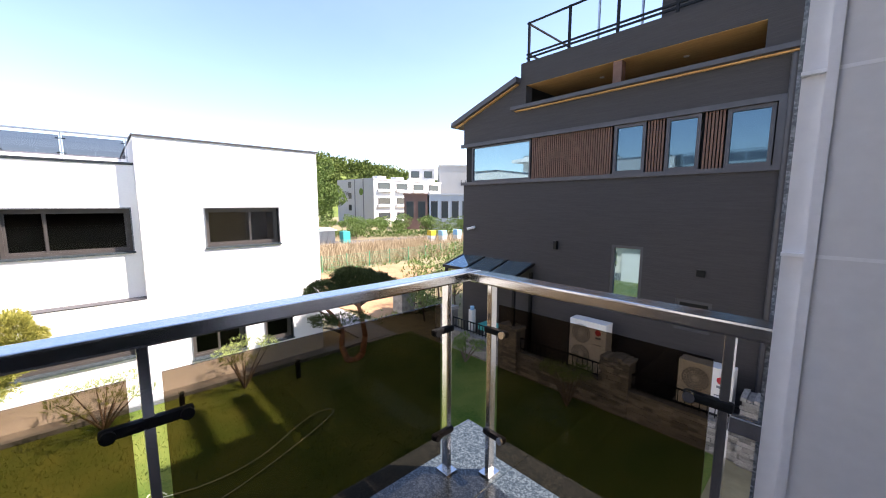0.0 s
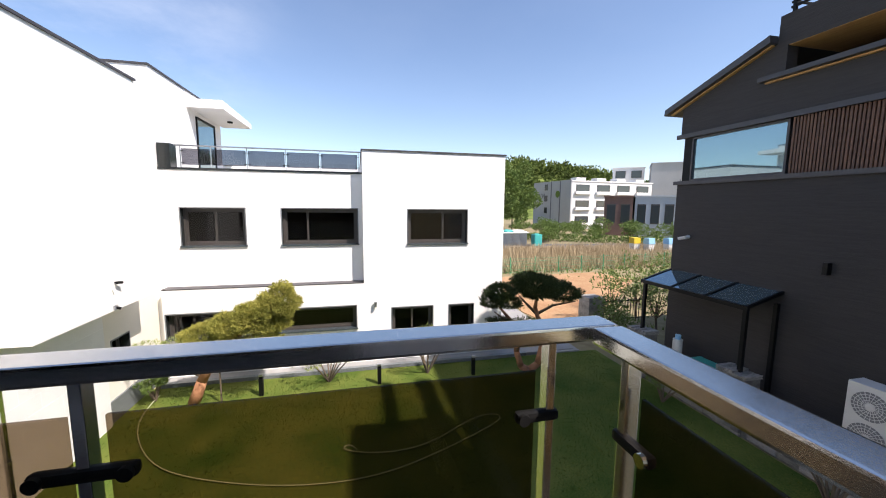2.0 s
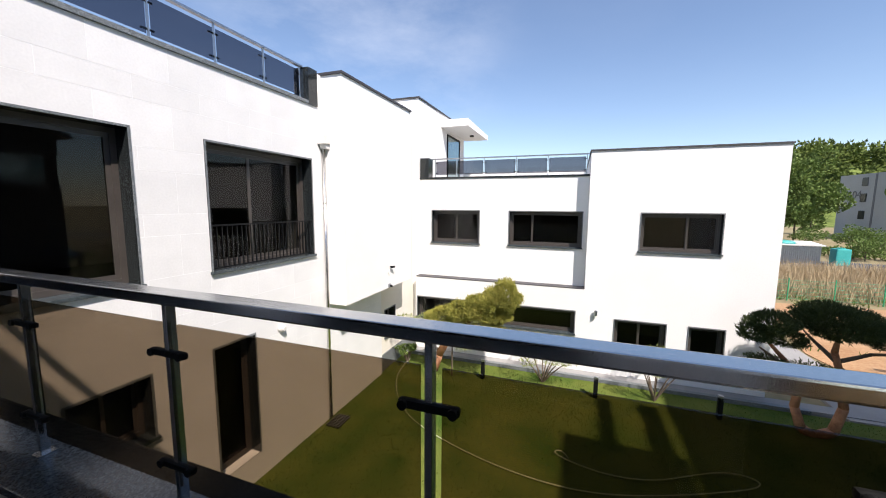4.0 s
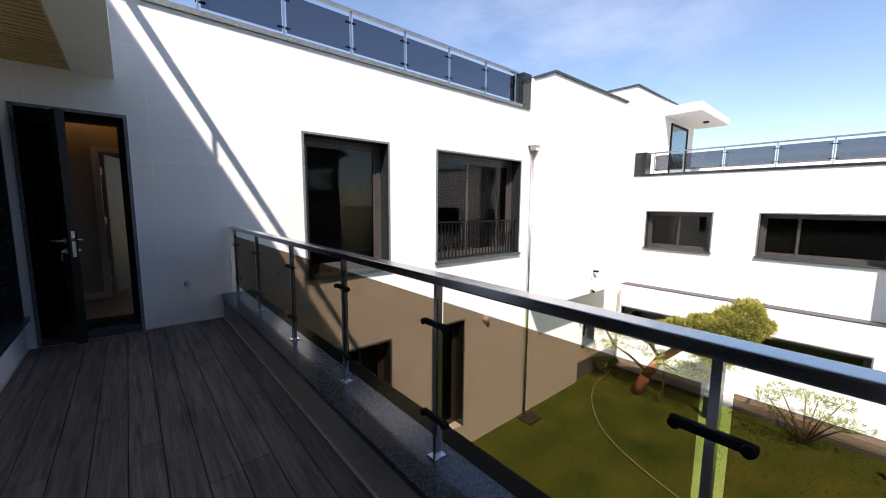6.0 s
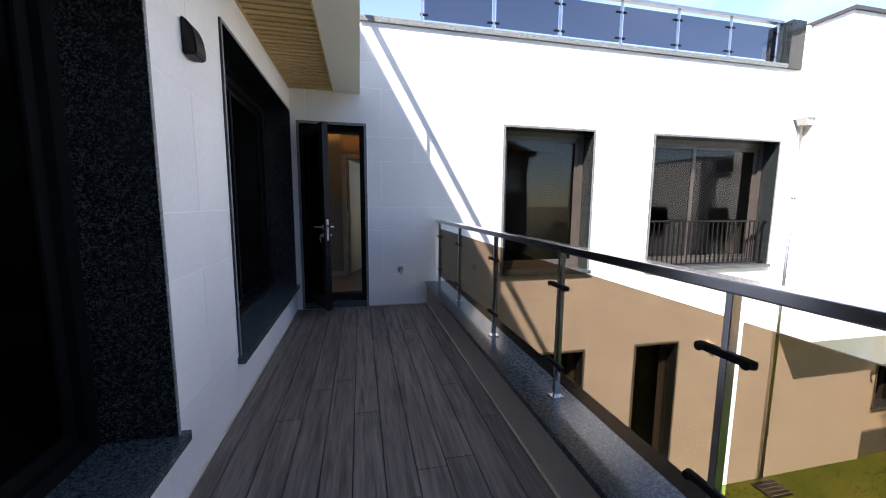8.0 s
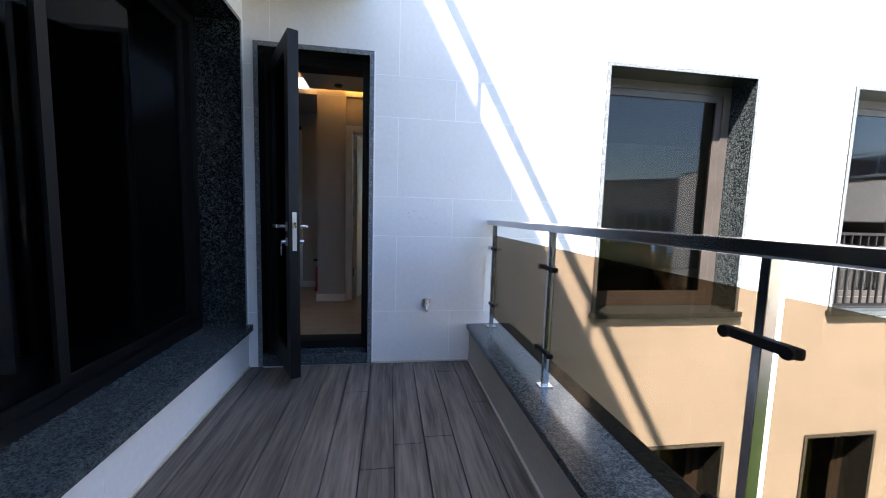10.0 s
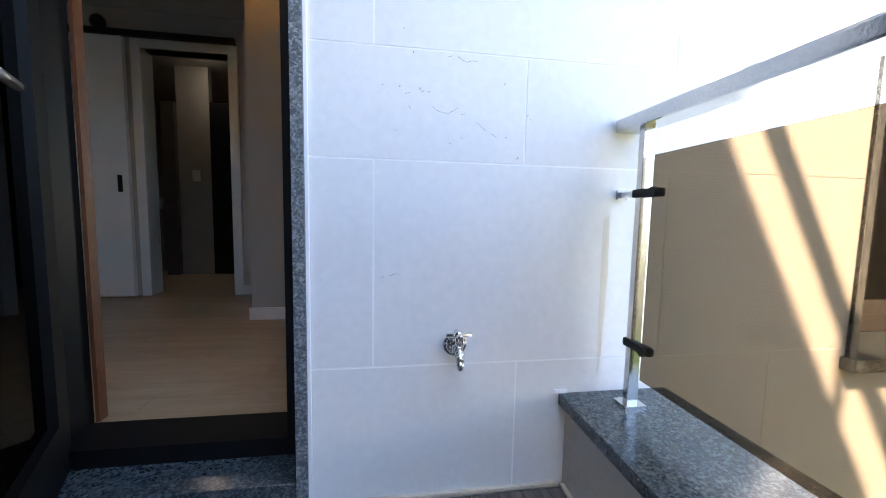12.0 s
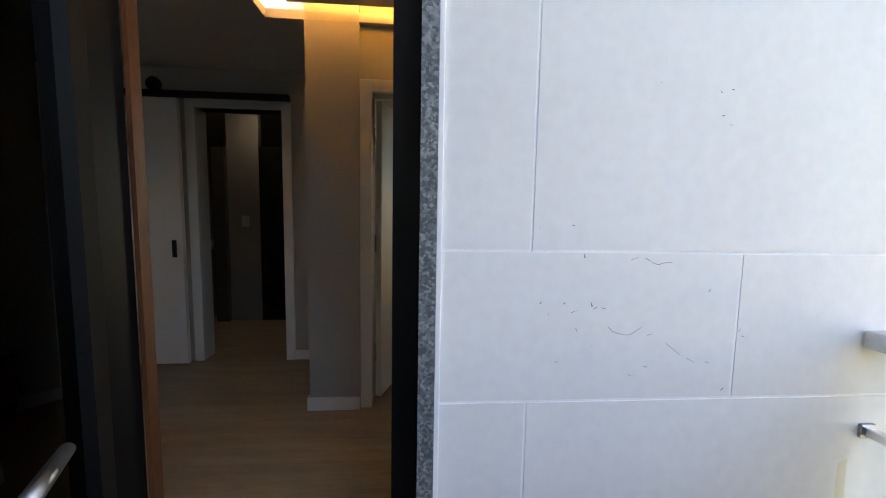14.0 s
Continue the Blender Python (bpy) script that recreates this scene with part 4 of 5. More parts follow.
td = thing("door_3", "dark glazed terrace door under the canopy", "door", kind="structure")
bm = bmesh.new()
ring(bm, "y", 15.25, 16.9, 2.1, 4.2, 0.07, -0.14, -0.10)
part("door_frame", bm, "black", td)
box("pane", (15.32, 16.83, -0.118, -0.110, 2.17, 4.13), "mirror_glass", td)
for zz, yy in ((-1.68, -5.78),):
    wl2 = thing("wall_lamp", "small grey cylindrical lamp on the white wing wall", "lamp")
    bm = bmesh.new()
    cyl(bm, (WX - 0.08, yy, zz - 0.075), (WX - 0.08, yy, zz + 0.075), 0.045, seg=16)
    bx(bm, WX - 0.06, WX, yy - 0.02, yy + 0.02, zz - 0.03, zz + 0.03)
    part("body", bm, "zinc", wl2)

# ---- fittings on the north wall ----
guard = thing("window_guard", "black steel baluster guard across the window", "guard rail")
box("rail", (4.93, 7.20, 0.05, 0.08, 1.02, 1.045), "black", guard)
box("rail", (4.93, 7.20, 0.05, 0.08, 0.36, 0.385), "black", guard)
for i in range(25):
    xx = 4.98 + i * 0.0905
    box("baluster", (xx - 0.007, xx + 0.007, 0.058, 0.072, 0.385, 1.02), "black", guard)
dp = thing("downpipe", "stainless steel downpipe with rain hopper on white wall", "pipe")
bm = bmesh.new()
bx(bm, 7.42, 7.68, -0.20, -0.0, 2.62, 2.80, 0.004)
prism(bm, [(7.45, 2.62), (7.65, 2.62), (7.60, 2.52), (7.50, 2.52)], "y", -0.17, -0.02)
part("hopper", bm, "ac_white", dp)
part("pipe", cyl(bmesh.new(), (7.53, -0.065, LAWN + 0.08), (7.53, -0.065, 2.54), 0.038, seg=16), "steel", dp, smooth=True)
for zz in (-2.6, -0.6, 1.4):
    part("bracket", cyl(bmesh.new(), (7.53, -0.065, zz - 0.015), (7.53, -0.065, zz + 0.015), 0.046, seg=16), "steel", dp)
dr = thing("drain_grate", "grey steel drain grate in the lawn", "drain")
bm = bmesh.new()
for i in range(9):
    bx(bm, 7.30 + i * 0.055, 7.312 + i * 0.055, -0.42, -0.10, LAWN - 0.02, LAWN + 0.035)
for j in range(5):
    bx(bm, 7.30, 7.752, -0.42 + j * 0.078, -0.408 + j * 0.078, LAWN - 0.02, LAWN + 0.036)
part("grate", bm, "zinc", dr)
box("pit", (7.29, 7.76, -0.43, -0.09, LAWN - 0.04, LAWN + 0.012), "rubber", dr)
vt = thing("wall_vent", "round white exhaust vent cap on the wall", "vent")
bm = bmesh.new()
cyl(bm, (6.21, -0.07, -0.95), (6.21, 0.0, -0.95), 0.06, 0.085, seg=20)
cyl(bm, (6.21, -0.10, -0.95), (6.21, -0.07, -0.95), 0.04, 0.06, seg=20)
part("cap", bm, "ac_white", vt, smooth=True)
tp = thing("garden_tap", "chrome garden tap on the stone wall", "tap")
TX, TZ = 1.256, 0.432
bm = bmesh.new()
cyl(bm, (TX, -0.006, TZ), (TX, 0.0, TZ), 0.033, seg=24)
cyl(bm, (TX, -0.014, TZ), (TX, -0.006, TZ), 0.022, 0.031, seg=24)
cyl(bm, (TX, -0.070, TZ), (TX, -0.012, TZ), 0.0125, seg=16)
cyl(bm, (TX, -0.052, TZ), (TX, -0.036, TZ), 0.0165, seg=6)
part("flange", bm, "chrome", tp, smooth=True)
bm = bmesh.new()
tube(bm, [(TX, -0.064, TZ), (TX, -0.078, TZ - 0.006), (TX, -0.085, TZ - 0.020), (TX, -0.086, TZ - 0.036)], [0.0125, 0.012, 0.011, 0.010], 14)
part("spout", bm, "chrome", tp, smooth=True)
bm = bmesh.new()
cyl(bm, (TX, -0.055, TZ + 0.008), (TX, -0.055, TZ + 0.040), 0.009, seg=12)
cyl(bm, (TX - 0.034, -0.055, TZ + 0.042), (TX + 0.034, -0.055, TZ + 0.042), 0.0065, seg=10)
cyl(bm, (TX, -0.089, TZ + 0.042), (TX, -0.021, TZ + 0.042), 0.0065, seg=10)
bmesh.ops.create_icosphere(bm, subdivisions=2, radius=0.012, matrix=Matrix.Translation((TX, -0.055, TZ + 0.044)))
part("cross_handle", bm, "chrome", tp, smooth=True)
wl3 = thing("wall_lamp", "black half-shell wall lamp on pale stone", "lamp")
bm = bmesh.new()
prism(bm, [(0.0, 1.928), (0.052, 1.928), (0.060, 1.94), (0.059, 1.98), (0.052, 2.025), (0.038, 2.06), (0.02, 2.082), (0.0, 2.092)], "y", -2.685, -2.570)
bmesh.ops.bevel(bm, geom=bm.edges[:], offset=0.006, segments=2, affect="EDGES")
part("shade", bm, "black", wl3)
cam2 = thing("security_camera", "small dark bullet camera on white bay wall", "camera")
bm = bmesh.new()
cyl(bm, (9.62, -0.49, -0.27), (9.62, -0.56, -0.27), 0.018)
cyl(bm, (9.58, -0.56, -0.27), (9.70, -0.585, -0.285), 0.028, seg=14)
part("body", bm, "black", cam2)
part("cable", tube(bmesh.new(), [(9.55, -0.508, -0.30), (9.50, -0.515, -0.40), (9.55, -0.508, -0.50)], [0.009, 0.009, 0.009], 6), "ac_white", cam2)
jb = thing("junction_box", "small grey socket box on the white bay wall", "socket box")
part("body", bx(bmesh.new(), 9.50, 9.60, -0.54, -0.50, -0.82, -0.72, 0.006), "zinc", jb)
part("bulb", cyl(bmesh.new(), (9.55, -0.54, -0.77), (9.55, -0.60, -0.79), 0.028, seg=12), "black", jb)


# ---- garden ----
def blob(c, r, n, seed, flat=1.0):
    """Pairs of place and outward way over a lumpy ellipsoid."""
    q = np.random.RandomState(seed)
    d = q.normal(0, 1, (n, 3))
    d /= np.linalg.norm(d, axis=1)[:, None]
    k = q.uniform(0.45, 1.08, (n, 1)) ** 0.5
    p = np.array(c) + d * np.array(r) * k * (1 + 0.16 * np.sin(d * 6 + seed) + 0.08 * np.sin(d[:, ::-1] * 13 + seed))
    return [(p[i], d[i]) for i in range(n)]


pine = thing("pine_tree", "cloud-pruned garden pine with leaning red trunk", "tree", at=(10.72, -1.30, LAWN))
T = lambda q: (q[0] - 10.72, q[1] + 1.30, q[2] - LAWN)
bm = bmesh.new()
tube(bm, [T(q) for q in ((10.72, -1.30, LAWN - 0.03), (10.74, -1.50, -3.0), (10.70, -1.80, -2.45), (10.75, -2.3, -1.95), (10.7, -2.8, -1.55), (10.7, -3.25, -1.2))], [0.14, 0.12, 0.10, 0.08, 0.06, 0.03], 10)
part("trunk", bm, "bark", pine, "red-brown flaking bark", smooth=True)
for a, b in (((10.72, -1.55, -2.9), (10.5, -0.75, -2.35)), ((10.70, -1.7, -2.6), (10.3, -2.3, -2.45)), ((10.5, -0.75, -2.35), (10.45, -0.45, -1.9)), ((10.70, -1.8, -2.4), (10.5, -1.3, -1.75)), ((10.7, -2.3, -1.95), (10.3, -3.0, -2.05))):
    part("limb", tube(bmesh.new(), [T(a), T(tuple((p + q) / 2 + 0.05 for p, q in zip(a, b))), T(b)], [0.045, 0.03, 0.015], 7), "twig", pine, smooth=True)
lump = []
for c, r, n in (((10.7, -3.42, -1.12), (0.46, 0.40, 0.44), 1900), ((10.7, -3.05, -1.26), (0.46, 0.36, 0.36), 900), ((10.7, -2.72, -1.44), (0.48, 0.50, 0.36), 1300), ((10.7, -2.15, -1.62), (0.45, 0.48, 0.28), 1000), ((10.6, -1.62, -1.80), (0.42, 0.42, 0.22), 800), ((10.7, -3.1, -1.66), (0.45, 0.5, 0.2), 700), ((10.5, -3.0, -1.95), (0.35, 0.45, 0.10), 260)):
    lump += blob(T(c), r, n * 2, n)
spikes("crown", lump, "needle", pine, 7, 0.075, 0.013, up=0.5, seed=11)
thin = []
for c, r, n in (((10.5, -1.15, -1.95), (0.35, 0.35, 0.12), 170), ((10.45, -0.55, -1.95), (0.3, 0.3, 0.12), 110), ((10.35, -0.85, -2.3), (0.35, 0.35, 0.10), 130), ((10.3, -2.4, -2.38), (0.4, 0.45, 0.11), 200), ((10.3, -3.0, -2.0), (0.35, 0.4, 0.11), 150), ((10.4, -1.7, -2.2), (0.3, 0.3, 0.10), 100)):
    thin += blob(T(c), r, n, n + 3)
spikes("low_branch", thin, "needle_light", pine, 5, 0.09, 0.013, up=0.6, seed=12)
st = thing("tree_stake", "thin wooden stake under the garden pine", "stake")
part("pole", cyl(bmesh.new(), (10.6, -1.95, LAWN - 0.02), (10.6, -1.95, LAWN + 0.85), 0.02), "twig", st)

pine2 = thing("pine_tree", "spreading dark garden pine with curved forked trunk", "tree", at=(10.7, -10.2, LAWN))
T = lambda q: (q[0] - 10.7, q[1] + 10.2, q[2] - LAWN)
bm = bmesh.new()
tube(bm, [T(q) for q in ((10.7, -10.2, LAWN - 0.03), (10.7, -9.95, LAWN + 0.14), (10.7, -9.80, LAWN + 0.6), (10.7, -9.85, LAWN + 1.1), (10.7, -9.55, LAWN + 1.6), (10.7, -9.2, LAWN + 2.0))], [0.11, 0.10, 0.085, 0.07, 0.05, 0.03], 10)
tube(bm, [T(q) for q in ((10.7, -10.2, LAWN - 0.03), (10.7, -10.5, LAWN + 0.15), (10.7, -10.62, LAWN + 0.7), (10.7, -10.5, LAWN + 1.4), (10.7, -10.35, LAWN + 1.9), (10.7, -10.4, LAWN + 2.3))], [0.11, 0.10, 0.085, 0.07, 0.06, 0.03], 10)
part("trunk", bm, "bark", pine2, "orange-brown forked trunk", smooth=True)
for a, b in (((10.7, -10.4, LAWN + 1.7), (10.6, -11.6, LAWN + 2.05)), ((10.7, -10.4, LAWN + 1.7), (10.9, -9.9, LAWN + 2.25)), ((10.7, -9.75, LAWN + 1.3), (10.5, -9.0, LAWN + 1.9)), ((10.7, -9.8, LAWN + 1.0), (10.6, -9.2, LAWN + 1.3))):
    part("limb", tube(bmesh.new(), [T(a), T(tuple((p + q) / 2 + 0.06 for p, q in zip(a, b))), T(b)], [0.05, 0.035, 0.015], 7), "twig", pine2, smooth=True)
lump = []
for c, r, n in (((10.7, -10.4, -1.00), (0.8, 0.85, 0.30), 2100), ((10.7, -10.2, -0.85), (0.7, 0.6, 0.26), 1100), ((10.7, -11.2, -1.22), (0.6, 0.55, 0.22), 900), ((10.6, -9.2, -1.10), (0.5, 0.40, 0.22), 900), ((10.6, -8.95, -1.35), (0.4, 0.30, 0.16), 400), ((10.7, -9.5, -1.42), (0.5, 0.4, 0.16), 500), ((10.6, -10.0, -2.1), (0.5, 0.7, 0.12), 350), ((10.6, -9.2, -2.0), (0.4, 0.4, 0.12), 250)):
    lump += blob(T(c), r, n * 2, n)
spikes("crown", lump, "needle_dark", pine2, 6, 0.075, 0.014, up=0.7, seed=13)


def shrub(at, w, h, seed, material, label):
    q = random.Random(seed)
    s = thing("shrub", label, "shrub", "garden shrubs", at=at)
    bm = bmesh.new()
    tips = []
    for i in range(9):
        a = i * 2.4 + q.uniform(-0.4, 0.4)
        r = w * q.uniform(0.45, 1.0)
        tip = (r * math.cos(a), r * math.sin(a), h * q.uniform(0.75, 1.0))
        mid = (tip[0] * 0.45, tip[1] * 0.45, tip[2] * 0.45 + 0.03)
        tube(bm, [(0, 0, -0.02), mid, tip], [0.025, 0.017, 0.007], 6)
        tips.append(tip)
    part("stem", bm, "twig", s)
    pts = []
    for i, tip in enumerate(tips):
        pts += blob(tip, (w * 0.32, w * 0.32, h * 0.10), 75, seed * 31 + i)
    spikes("foliage", pts, material, s, 4, 0.085, 0.014, up=0.8, seed=seed)
    return s


shrub((11.15, -4.45, LAWN), 0.75, 0.95, 3, "needle_light", "low spreading garden pine with thin pale needles")
shrub((11.1, -7.2, LAWN), 0.75, 1.15, 4, "needle_light", "low spreading garden pine with several bare stems")
shrub((4.9, -12.7, LAWN), 0.55, 0.95, 6, "leaf", "small leafy shrub beside the stone wall")
shrub((8.3, -12.7, LAWN), 0.5, 0.7, 7, "leaf", "small leafy shrub by the wall foot")
shrub((11.0, -0.35, LAWN), 0.3, 0.5, 8, "leaf", "small leafy shrub in the courtyard corner")
bol = thing("bollard_light", "short black garden bollard light with steel cap", "lamp", "garden bollards")
part("shaft", bx(bmesh.new(), -0.05, 0.05, -0.05, 0.05, 0, 0.46, 0.006), "black", bol)
box("lens", (-0.042, 0.042, -0.042, 0.042, 0.46, 0.52), "smoke_grey", bol)
part("cap", bx(bmesh.new(), -0.052, 0.052, -0.052, 0.052, 0.52, 0.57, 0.006), "zinc", bol)
bol.matrix_basis = pose(10.74, -2.83, LAWN)
for yy in (-5.8, -8.48):
    copy_thing(bol, pose(10.74, yy, LAWN))
hc = bpy.data.curves.new("garden_hose", "CURVE")
hc.dimensions, hc.bevel_depth = "3D", 0.010
spl = hc.splines.new("NURBS")
hp = [(11.2, -0.35), (10.4, -0.35), (9.6, -0.6), (8.7, -1.2), (8.0, -1.9), (7.35, -3.6), (7.15, -4.9), (7.25, -6.0), (8.0, -7.7), (8.5, -8.65), (8.75, -8.1), (8.3, -7.3), (7.9, -6.7), (7.75, -5.9), (7.95, -5.1), (8.15, -4.85), (8.25, -5.1), (8.0, -5.2)]
spl.points.add(len(hp) - 1)
for p, (a, b) in zip(spl.points, hp):
    p.co = (a, b, LAWN + 0.035, 1)
spl.use_endpoint_u, spl.order_u = True, 4
hc.materials.append(M["hose"])
tagged(new("garden_hose", hc), "thin pale green hose looped over the lawn", "hose")

# ---- dark house across the garden ----
DY = -14.3
BAND = (1.72, 9.98, 2.04, 3.26)
DW, DL = (3.95, 4.71, -1.22, 0.30), (2.50, 3.20, -1.52, -0.81)
REC = (2.05, 7.45, 4.25, 4.80)
dh = thing("dark_house", "charcoal ribbed-stucco house with brown slat band and roof deck", "house")


def wall_piece(name, rects, y0, y1, m, parent=dh, label=""):
    bm = bmesh.new()
    for a, b, c, d in rects:
        bx(bm, a, b, y0, y1, c, d)
    return part(name, bm, m, parent, label)


part("wall", pierced(bmesh.new(), "y", -6.0, 9.98, LAWN - 0.1, 4.05, DY - 0.3, DY, [BAND, DW, DL]), "char", dh)
gab = bmesh.new()
prism(gab, [(9.98, 4.05), (7.65, 4.05), (7.65, 4.98), (7.85, 4.98)], "y", DY - 0.3, DY)
part("wall", gab, "char", dh)
part("wall", pierced(bmesh.new(), "y", -6.0, 7.65, 4.05, 5.45, DY - 0.3, DY, [REC]), "char", dh)
wall_piece("wall", [(9.68, 9.98, LAWN, 4.05)], DY - 9.0, DY - 0.3, "char")
wall_piece("wall", [(-6.0, -5.7, LAWN, 5.5)], DY - 9.0, DY - 0.3, "char")
wall_piece("wall", [(-6.0, 9.98, LAWN, 4.05)], DY - 9.3, DY - 9.0, "char")
wall_piece("recess_wall", [(2.05, 7.45, 4.2, 4.85)], DY - 2.2, DY - 2.1, "char")
wall_piece("recess_soffit", [(2.05, 7.45, 4.79, 4.85)], DY - 2.1, DY - 0.02, "pine_board", label="yellow pine board soffit")
wall_piece("recess_floor", [(2.05, 7.45, 4.18, 4.24)], DY - 2.1, DY - 0.3, "char")
wall_piece("recess_post", [(4.72, 4.93, 4.24, 4.79)], DY - 0.25, DY - 0.03, "slat", label="brown slatted post")
for xx in (5.6, 3.6):
    part("downlight", cyl(bmesh.new(), (xx, DY - 0.9, 4.775), (xx, DY - 0.9, 4.789), 0.06, seg=16), "ac_white", dh)
wall_piece("roof_slab", [(-6.0, 7.3, 4.86, 4.96)], DY - 9.0, DY - 2.2, "char")
lt = bmesh.new()
bx(lt, 1.48, 7.87, DY, DY + 0.20, 4.12, 4.22, 0.01)
part("ledge", lt, "char_trim", dh)
wall_piece("ledge_board", [(1.55, 7.80, 4.085, 4.118)], DY, DY + 0.07, "pine_board", label="thin pine board under the ledge")
rf = bmesh.new()
prism(rf, [(10.42, 3.97), (10.40, 4.13), (7.68, 5.06), (7.66, 4.90)], "y", DY - 9.0, DY + 0.22)
part("roof", rf, "char_trim", dh, "dark metal sloping roof edge")
rf = bmesh.new()
prism(rf, [(10.30, 3.965), (10.29, 3.995), (7.72, 4.885), (7.70, 4.86)], "y", DY + 0.005, DY + 0.10)
part("roof_soffit", rf, "pine_board", dh)
wall_piece("band_trim", [(1.64, 10.06, 3.25, 3.36), (1.64, 10.06, 1.97, 2.07), (1.64, 1.76, 2.07, 3.25)], DY - 0.02, DY + 0.07, "char_trim")
wall_piece("band_back", [(BAND[0], BAND[1], BAND[2], BAND[3])], DY - 0.32, DY - 0.14, "rubber")


def dark_window(u0, u1, v0, v1, y, glass="mirror_glass", wd=0.07):
    bm = bmesh.new()
    ring(bm, "y", u0, u1, v0, v1, wd, y - 0.06, y + 0.03)
    w = part("window", bm, "char_trim", dh)
    box("pane", (u0 + wd - 0.01, u1 - wd + 0.01, y - 0.03, y - 0.02, v0 + wd - 0.01, v1 - wd + 0.01), glass, w)
    return w


dark_window(7.26, 9.63, 2.08, 3.24, DY - 0.06, wd=0.045)
for a, b in ((4.07, 4.80), (2.98, 3.64), (1.79, 2.53)):
    dark_window(a, b, 2.075, 3.245, DY - 0.03, "mirror_dark")
xx = 9.66
while xx > 1.78:
    if not any(a - 0.05 < xx < b + 0.05 for a, b in ((7.26, 9.63), (4.07, 4.80), (2.98, 3.64), (1.79, 2.53))):
        box("slat", (xx - 0.019, xx + 0.019, DY - 0.12, DY - 0.03, 2.072, 3.248), "slat", dh)
    xx -= 0.062
dark_window(*DW, DY - 0.05)
w = dark_window(*DL, DY - 0.05, "black")
dvs = bmesh.new()
bx(dvs, DW[0] - 0.02, DW[1] + 0.02, DY, DY + 0.05, DW[2] - 0.06, DW[2] - 0.01)
part("sill", dvs, "char_trim", dh)
part("drain_pipe", cyl(bmesh.new(), (1.60, DY + 0.06, LAWN), (1.60, DY + 0.06, 4.06), 0.05), "char_trim", dh)
part("square_vent", bx(bmesh.new(), 2.67, 2.83, DY, DY + 0.04, -0.25, -0.10, 0.005), "black", dh)
for xq, zq in ((1.36, -0.66),):
    bm = bmesh.new()
    cyl(bm, (xq, DY, zq), (xq, DY + 0.09, zq), 0.12, 0.09, seg=20)
    cyl(bm, (xq, DY + 0.09, zq - 0.01), (xq, DY + 0.14, zq - 0.03), 0.07, 0.05, seg=16)
    part("round_vent", bm, "zinc", dh, "round steel exhaust vent", smooth=True)
part("wall_light", bx(bmesh.new(), 6.21, 6.30, DY, DY + 0.12, 0.04, 0.28, 0.01), "black", dh)
bm = bmesh.new()
cyl(bm, (9.45, DY, 0.52), (9.45, DY + 0.14, 0.50), 0.05)
cyl(bm, (9.45, DY + 0.14, 0.50), (9.60, DY + 0.20, 0.46), 0.045)
part("camera_body", bm, "ac_white", dh)
# unseen set-back storey over the far end, added to shade the lawn's far side
part("shade_storey", bx(bmesh.new(), -5.9, 4.3, DY - 8.9, DY - 1.2, 4.96, 11.2), "char", dh)
# roof rail
for i in range(9):
    xq = 7.51 - i * 1.29
    box("roof_post", (xq - 0.03, xq + 0.03, DY - 0.2, DY - 0.14, 5.45, 6.62), "black", dh)
for zq in (5.60, 5.70, 6.57):
    box("roof_rail", (-4.0, 7.58, DY - 0.19, DY - 0.15, zq, zq + 0.045), "black", dh)
box("roof_rail", (7.53, 7.57, DY - 3.2, DY - 0.19, 6.57, 6.615), "black", dh)
box("roof_rail", (7.53, 7.57, DY - 3.2, DY - 0.19, 5.72, 5.76), "black", dh)
for xq in (6.1, 4.9):
    part("mast", cyl(bmesh.new(), (xq, DY - 1.6, 5.05), (xq, DY - 1.6, 8.2), 0.035), "zinc", dh)
part("mast", cyl(bmesh.new(), (6.1, DY - 1.6, 7.6), (4.9, DY - 1.6, 7.4), 0.025), "zinc", dh)
# lean-to canopy
cn2 = thing("lean_to_canopy", "dark translucent lean-to canopy on black posts", "canopy")
for i in range(3):
    a = 9.95 - i * 0.99
    bm = bmesh.new()
    prism(bm, [(DY, -0.50), (DY + 0.95, -0.78), (DY + 0.95, -0.76), (DY, -0.48)], "x", a - 0.96, a)
    part("roof_sheet", bm, "mirror_glass", cn2, "dark blue roof sheet")
for i in range(4):
    a = 9.965 - i * 0.99
    bm = bmesh.new()
    prism(bm, [(DY, -0.52), (DY + 0.98, -0.81), (DY + 0.98, -0.75), (DY, -0.46)], "x", a - 0.03, a + 0.03)
    part("rafter", bm, "black", cn2)
box("fascia", (6.96, 10.0, DY + 0.93, DY + 0.99, -0.84, -0.75), "black", cn2)
for xq, yq in ((9.9, DY + 0.9), (7.05, DY + 0.9), (7.05, DY + 0.05)):
    box("post", (xq - 0.04, xq + 0.04, yq - 0.04, yq + 0.04, LAWN, -0.75), "black", cn2)


